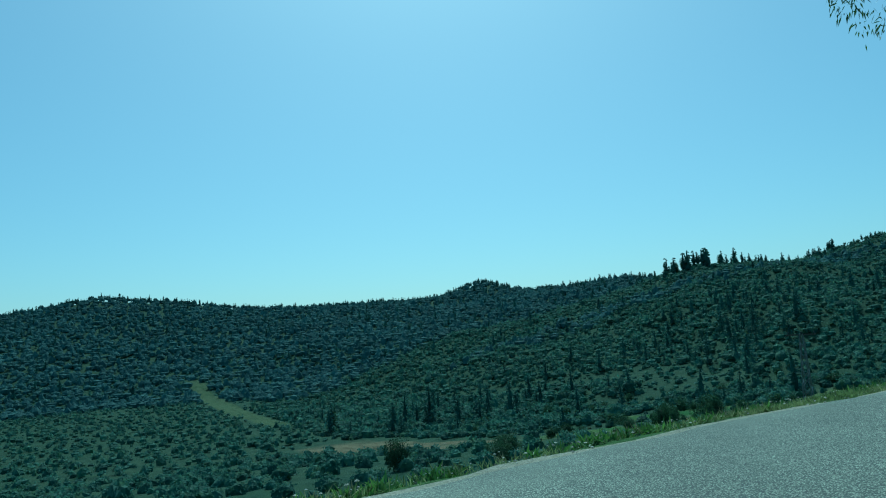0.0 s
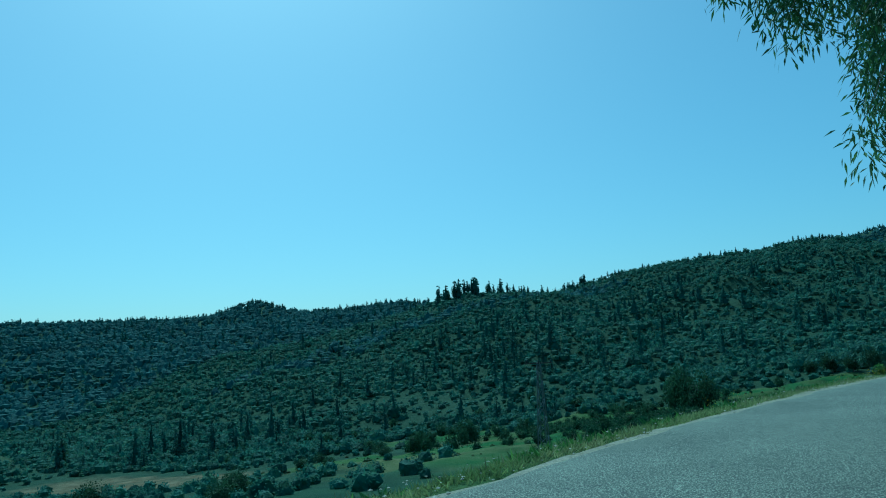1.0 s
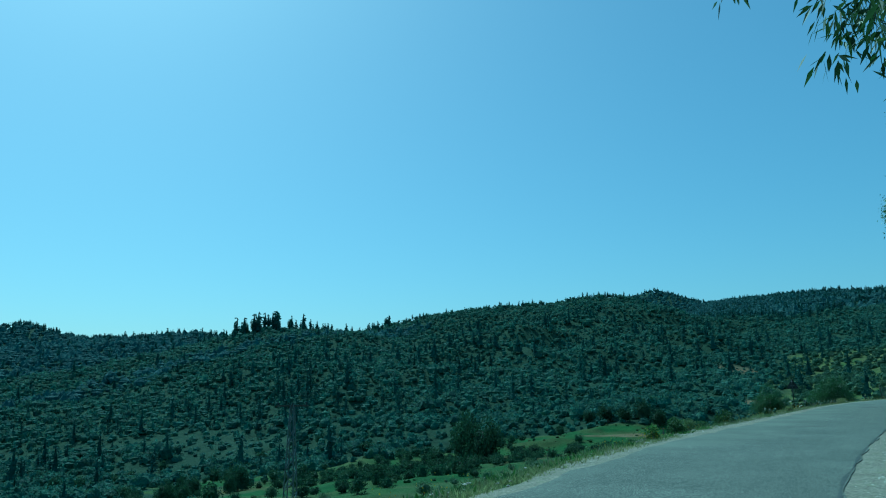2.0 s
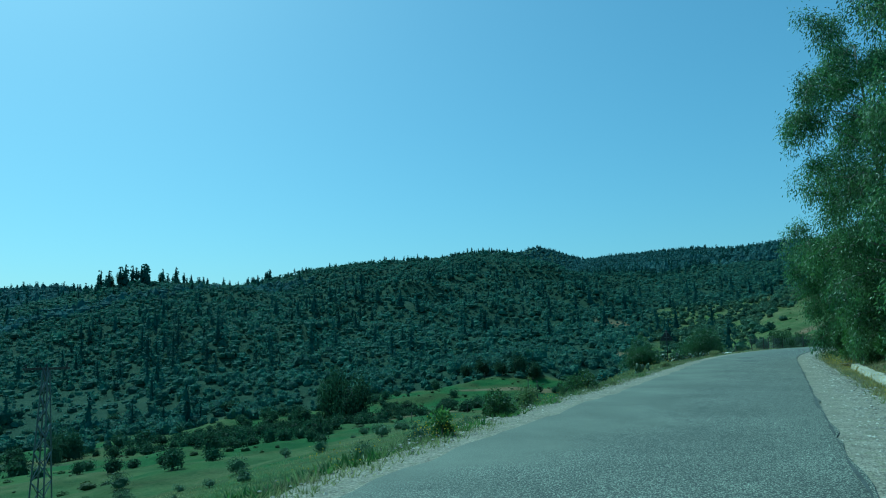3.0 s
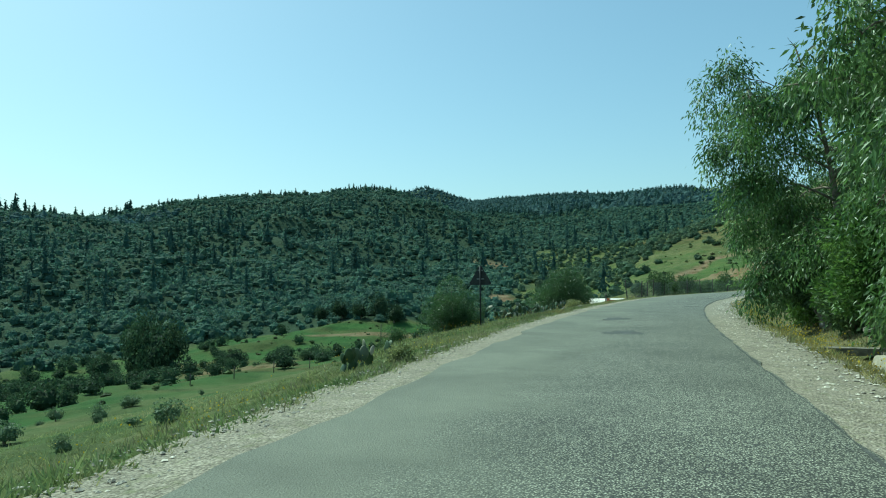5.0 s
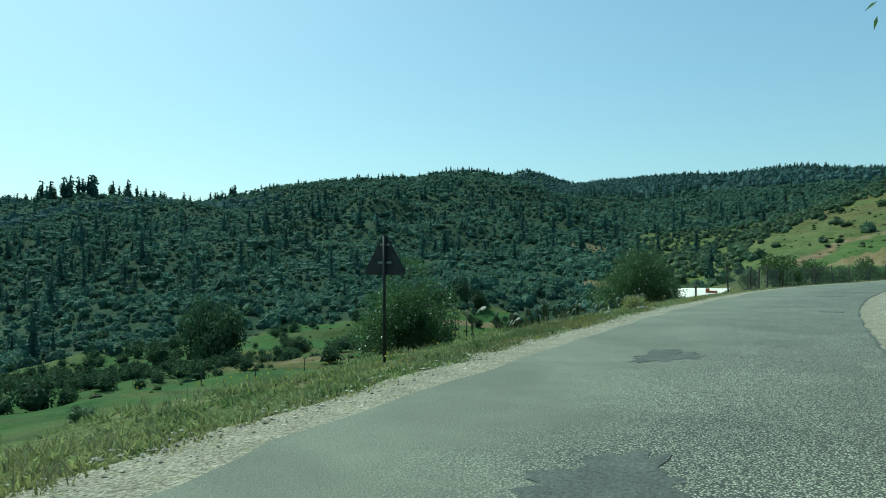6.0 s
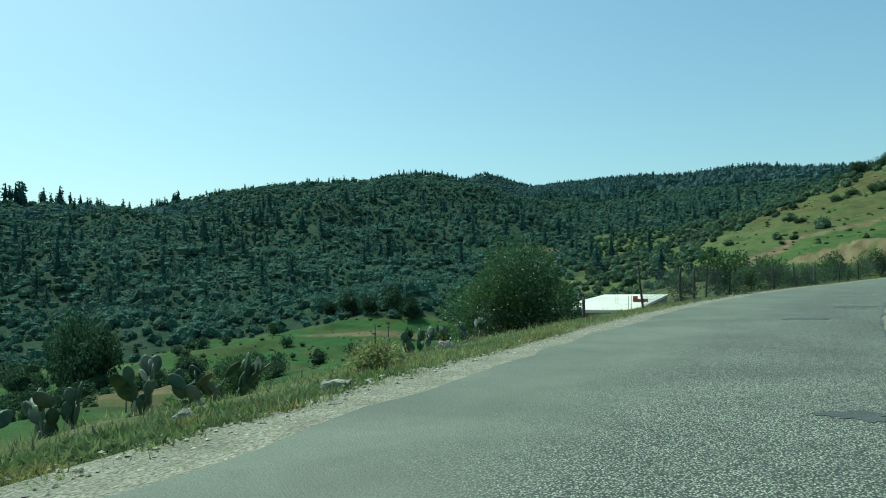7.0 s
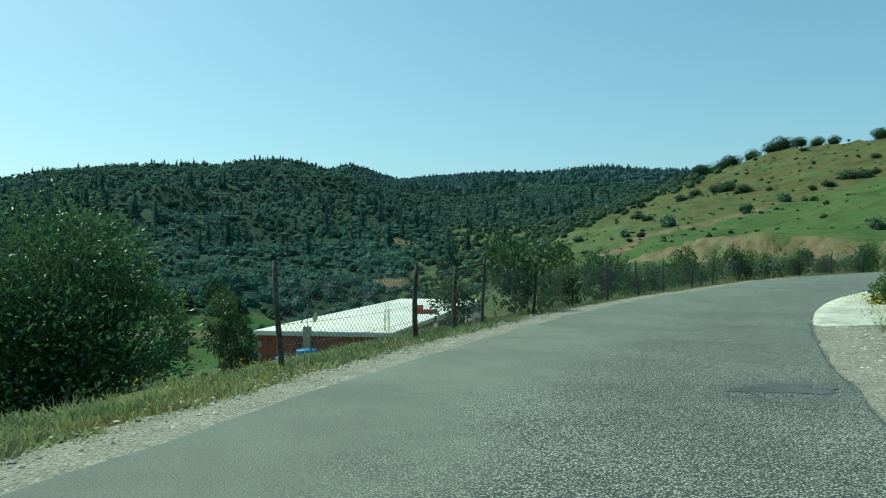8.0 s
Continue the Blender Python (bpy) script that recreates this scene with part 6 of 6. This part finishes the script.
# ---- wire fence ----
def fence():
    spots = [(-4.0, 100.6, 0.75, 8), (-2.6, 104.5, 1.62, -3), (-1.6, 108.6, 1.5, 2), (-1.15, 110.6, 1.45, 0), (-0.72, 111.9, 1.65, 1)]
    s0 = arc[np.argmin(np.abs(line[:, 1] - 111.9))]
    r = np.random.default_rng(14)
    for k in range(1, 13):
        i = int(np.searchsorted(arc, s0 + 3.9 * k))
        g = unit(line[i + 1] - line[i])
        p = line[i] + np.array([-g[1], g[0]]) * (1.75 + r.uniform(-0.15, 0.15))
        spots.append((p[0], p[1], r.uniform(1.35, 1.7), r.uniform(-5, 5)))
    t = thing("wire_fence", spots[0][0], spots[0][1], float(ground(spots[0][0], spots[0][1])), 0, "wire-mesh fence on rough weathered wooden posts", "fence")
    base = Vector((spots[0][0], spots[0][1], float(ground(spots[0][0], spots[0][1]))))
    tops = []
    for k, (px, py, h, tilt) in enumerate(spots):
        z = float(ground(px, py))
        q = np.linspace(0, 1, 6)
        bend = 0.03 * np.sin(q * 4 + k)
        pts = np.stack([bend + math.tan(radians(tilt)) * h * q, 0.02 * np.cos(q * 5 + k), -0.3 + (h + 0.3) * q], 1)
        p = Pile()
        p.bar(pts, 0.052 * (1 - 0.25 * q) * r.uniform(0.85, 1.25), 7)
        ob = part("post", p.mesh("post", old_wood, True), None, t)
        ob.location = Vector((px, py, z)) - base
        tops.append((np.array([px, py, z]), h))
    p = Pile()
    a, b = tops[3][0] + np.array([0, 0, 1.38]), tops[4][0] + np.array([0, 0, 1.5])
    p.bar(np.linspace(a, b, 4) - np.array(base), 0.03, 6)
    part("rail", p.mesh("rail", old_wood, True), None, t)
    for k in range(1, len(tops) - 1):
        (pa, ha), (pb, hb) = tops[k], tops[k + 1]
        d = pb - pa
        ln = np.linalg.norm(d)
        hh = min(ha, hb) - 0.2
        w = Pile()
        for z in np.linspace(0.08, hh, 5):
            sag = np.array([pa + d * u + np.array([0, 0, z - 0.04 * math.sin(math.pi * u)]) for u in np.linspace(0, 1, 4)])
            w.bar(sag - np.array(base), 0.0035, 3)
        cell = 0.11
        for m in np.arange(-hh, ln, cell):
            for sgn in (1, -1):
                u0, u1 = max(0, m), min(ln, m + hh)
                if u1 - u0 < 0.05:
                    continue
                z0, z1 = (u0 - m, u1 - m) if sgn > 0 else (hh - (u0 - m), hh - (u1 - m))
                seg = np.array([pa + d * u0 / ln + np.array([0, 0, 0.08 + z0]), pa + d * u1 / ln + np.array([0, 0, 0.08 + z1])])
                w.bar(seg - np.array(base), 0.003, 3)
        part("wire_mesh", w.mesh("wire_mesh", wire), None, t)


fence()


# ---- the house below the road ----
def house():
    fl, width, length, turn = (-9.33, 117.66), 4.73, 19.0, -0.45
    zf, zb = -0.94, -0.82
    base = min(float(ground(fl[0] + a, fl[1] + b)) for a in (0, width) for b in (0, length)) - 0.3
    t = thing("brick_house", fl[0], fl[1], base, turn, "low unplastered red-brick house with a whitewashed flat roof", "house")
    hf, hb = zf - base, zb - base

    def at(y):
        return hf + (hb - hf) * y / length

    def slab(x0, y0, x1, y1, th, over):
        bm = bmesh.new()
        vs = [bm.verts.new((x, y, at(y) + dz)) for dz in (-th, 0) for x, y in ((x0 - over, y0 - over), (x1 + over, y0 - over), (x1 + over, y1 + over), (x0 - over, y1 + over))]
        for f in ((0, 1, 2, 3), (4, 7, 6, 5), (0, 4, 5, 1), (1, 5, 6, 2), (2, 6, 7, 3), (3, 7, 4, 0)):
            bm.faces.new([vs[i] for i in f])
        bmesh.ops.bevel(bm, geom=list(bm.edges), offset=0.02, segments=2, affect="EDGES")
        return bm

    part("roof", slab(0, 0, width, length, 0.16, 0.12), whitewash, t, "whitewashed flat concrete roof slab")
    th = 0.2
    walls = (("wall", 0, 0, width, th), ("wall", 0, length - th, width, length), ("wall", 0, th, th, length - th), ("wall", width - th, th, width, length - th))
    for name, x0, y0, x1, y1 in walls:
        bm = bmesh.new()
        h0, h1 = at(y0) - 0.165, at(y1) - 0.165
        vs = [bm.verts.new(c) for c in ((x0, y0, -0.4), (x1, y0, -0.4), (x1, y1, -0.4), (x0, y1, -0.4), (x0, y0, h0), (x1, y0, h0), (x1, y1, h1), (x0, y1, h1))]
        for f in ((3, 2, 1, 0), (4, 5, 6, 7), (0, 1, 5, 4), (1, 2, 6, 5), (2, 3, 7, 6), (3, 0, 4, 7)):
            bm.faces.new([vs[i] for i in f])
        part(name, bm, mortar, t)
    # hollow bricks of the wall that faces the road's approach
    me = bpy.data.meshes.new("brick")
    bm = bmesh.new()
    box(bm, 0, 0, 0, 0.285, 0.012, 0.185, 0.004)
    bm.to_mesh(me)
    bm.free()
    me.materials.append(brick)
    front = [o for o in t.children if o.name.startswith("wall")][0]
    top = at(0) - 0.17
    for row in range(9):
        for col in range(16):
            x0 = 0.01 + col * 0.3 - (0.15 if row % 2 else 0)
            if x0 < 0 or x0 > width - 0.29:
                continue
            ob = part("brick", me, None, front)
            ob.location = (x0, -0.011, top - 0.2 * (row + 1))
    side = [o for o in t.children if o.name.startswith("wall")][3]
    for row in range(7):
        for col in range(36):
            y0 = 0.02 + col * 0.3 + (0.15 if row % 2 else 0)
            if y0 > length - 0.3:
                continue
            ob = part("brick", me, None, side)
            ob.matrix_local = Matrix.Translation((width + 0.011, y0, at(y0) - 0.19 - 0.2 * (row + 1))) @ pose(0, 0, 0, 0, 0, 90)
    # corner column and starter bars
    bm = bmesh.new()
    box(bm, 1.72, -0.16, at(0) - 1.6, 1.98, -0.02, at(0) + 0.16, 0.01)
    part("column", bm, concrete, t, "grey concrete column stub")
    for bx, by in ((4.45, 0.2), (4.58, 0.2), (4.45, 0.34), (4.58, 0.34), (3.0, 5.2), (3.12, 5.2)):
        p = Pile()
        p.bar(np.array([(bx, by, at(by) - 0.1), (bx + 0.01, by, at(by) + 0.4), (bx + 0.03, by, at(by) + 0.75)]), 0.008, 5)
        part("starter_bar", p.mesh("starter_bar", wire), None, t)
    return t, at, base


the_house, roof_at, _ = house()


def on_roof(x, y):
    m = the_house.matrix_basis @ Vector((x, y, roof_at(y)))
    return m


# aerial on the column, loose bricks on the roof, water barrel in the yard
p = on_roof(1.85, -0.09)
mast = thing("tv_aerial", p.x, p.y, p.z + 0.16, 20, "old leaning television aerial with a small dish", "aerial")
b = Pile()
b.bar(np.array([(0, 0, -0.05), (0, 0, 0.35), (0.01, 0, 0.75)]), 0.014, 6)
part("mast", b.mesh("mast", steel, True), None, mast)
b = Pile()
b.bar(np.array([(-0.22, 0.02, 0.12), (0.0, 0, 0.45), (0.1, 0, 0.78)]), 0.02, 6)
part("arm", b.mesh("arm", dry_weed, True), None, mast, "pale wooden arm")
bm = bmesh.new()
bmesh.ops.create_uvsphere(bm, u_segments=16, v_segments=8, radius=0.19)
bmesh.ops.delete(bm, geom=[v for v in bm.verts if v.co.z > -0.07], context="VERTS")
bmesh.ops.solidify(bm, geom=list(bm.faces), thickness=0.01)
dish = part("dish", bm, concrete, mast, "small pale satellite dish", smooth=True)
dish.matrix_local = pose(0.16, -0.02, 0.3, 80, 0, -75)

p = on_roof(4.1, 7.9)
pile = thing("brick_stack", p.x, p.y, p.z, 10, "small stack of spare red bricks on the roof", "bricks")
for k in range(4):
    bm = bmesh.new()
    box(bm, -0.15, -0.1, 0, 0.15, 0.1, 0.19, 0.006)
    ob = part("brick", bm, brick, pile)
    ob.location = ((k % 3) * 0.31 - 0.3, 0.02 * (k % 3), 0.19 * (k // 3))


def barrel(x, y, label):
    z = float(ground(x, y))
    t = thing("water_barrel", x, y, z - 0.03, 0, label, "barrel")
    k = np.array([0, 0.02, 0.28, 0.3, 0.32, 0.58, 0.6, 0.62, 0.86, 0.9])
    rr = np.array([0.27, 0.285, 0.29, 0.305, 0.29, 0.29, 0.305, 0.29, 0.285, 0.27])
    p = Pile()
    p.bar(np.stack([0 * k, 0 * k, k], 1), rr, 20)
    part("drum", p.mesh("drum", blue_paint, True), None, t)
    p = Pile()
    p.bar(np.array([(0.1, 0.05, 0.89), (0.1, 0.05, 0.92)]), 0.05, 10)
    part("bung", p.mesh("bung", sign_back), None, t)


barrel(-5.9, 113.6, "blue plastic water barrel beside the house wall")
barrel(-6.7, 114.0, "blue plastic water barrel beside the house wall")


# ---- poles in the valley ----
def lattice_mast(x, y, top_z):
    z = float(ground(x, y))
    h = top_z - z
    t = thing("lattice_mast", x, y, z, 25, "grey lattice steel power mast with a plain crossarm", "power mast")
    for k in range(4):
        a = radians(45 + 90 * k)
        p = Pile()
        p.bar(np.array([(math.cos(a) * 0.62, math.sin(a) * 0.62, -0.4), (math.cos(a) * 0.16, math.sin(a) * 0.16, h - 0.3)]), 0.045, 4)
        part("leg", p.mesh("leg", steel), None, t)
    n = 11
    for k in range(4):
        a0, a1 = radians(45 + 90 * k), radians(135 + 90 * k)
        for i in range(n):
            u0, u1 = i / n, (i + 1) / n
            r0, r1 = 0.62 - 0.46 * u0, 0.62 - 0.46 * u1
            s, e = (a0, a1) if (i + k) % 2 else (a1, a0)
            p = Pile()
            p.bar(np.array([(math.cos(s) * r0, math.sin(s) * r0, u0 * (h - 0.3)), (math.cos(e) * r1, math.sin(e) * r1, u1 * (h - 0.3))]), 0.026, 4)
            part("brace", p.mesh("brace", steel), None, t)
    bm = bmesh.new()
    box(bm, -1.1, -0.06, h - 0.42, 1.1, 0.06, h - 0.3, 0.01)
    part("crossarm", bm, old_wood, t, "brown timber crossarm").matrix_local = pose(0, 0, 0, 0, 0, 20)
    for ix in (-0.95, 0, 0.95):
        p = Pile()
        kk = np.array([0, 0.05, 0.08, 0.12, 0.16, 0.2])
        p.bar(np.stack([ix + 0 * kk, 0 * kk, h - 0.3 + kk], 1), np.array([0.02, 0.06, 0.03, 0.06, 0.03, 0.02]), 8)
        part("insulator", p.mesh("insulator", sign_back, True), None, t).matrix_local = pose(0, 0, 0, 0, 0, 20)


lattice_mast(-34.0, 47.3, 0.9)


def pole(x, y, h):
    t = thing("utility_pole", x, y, float(ground(x, y)), 0, "thin weathered wooden pole standing in the field", "pole", "poles in the field")
    p = Pile()
    p.bar(np.array([(0, 0, -0.4), (0.02, 0, h / 2), (0.05, 0.02, h)]), np.array([0.13, 0.11, 0.08]), 8)
    part("shaft", p.mesh("shaft", old_wood, True), None, t)
    p = Pile()
    p.bar(np.array([(-0.4, 0, h - 0.3), (0.45, 0, h - 0.3)]), 0.04, 6)
    part("crossbar", p.mesh("crossbar", old_wood), None, t)


pole(-55.5, 186.0, 5.5)
pole(-53.8, 187.5, 5.0)
for k in range(9):
    px, py = -46 + k * 2.0, 110 + k * 4.8
    t = thing("field_post", px, py, float(ground(px, py)), 0, "thin wooden post of an old field boundary", "post", "field boundary posts")
    p = Pile()
    p.bar(np.array([(0, 0, -0.2), (0.02, 0.01, 0.6), (0.05, 0, 1.25)]), 0.05, 6)
    part("stake", p.mesh("stake", old_wood, True), None, t)
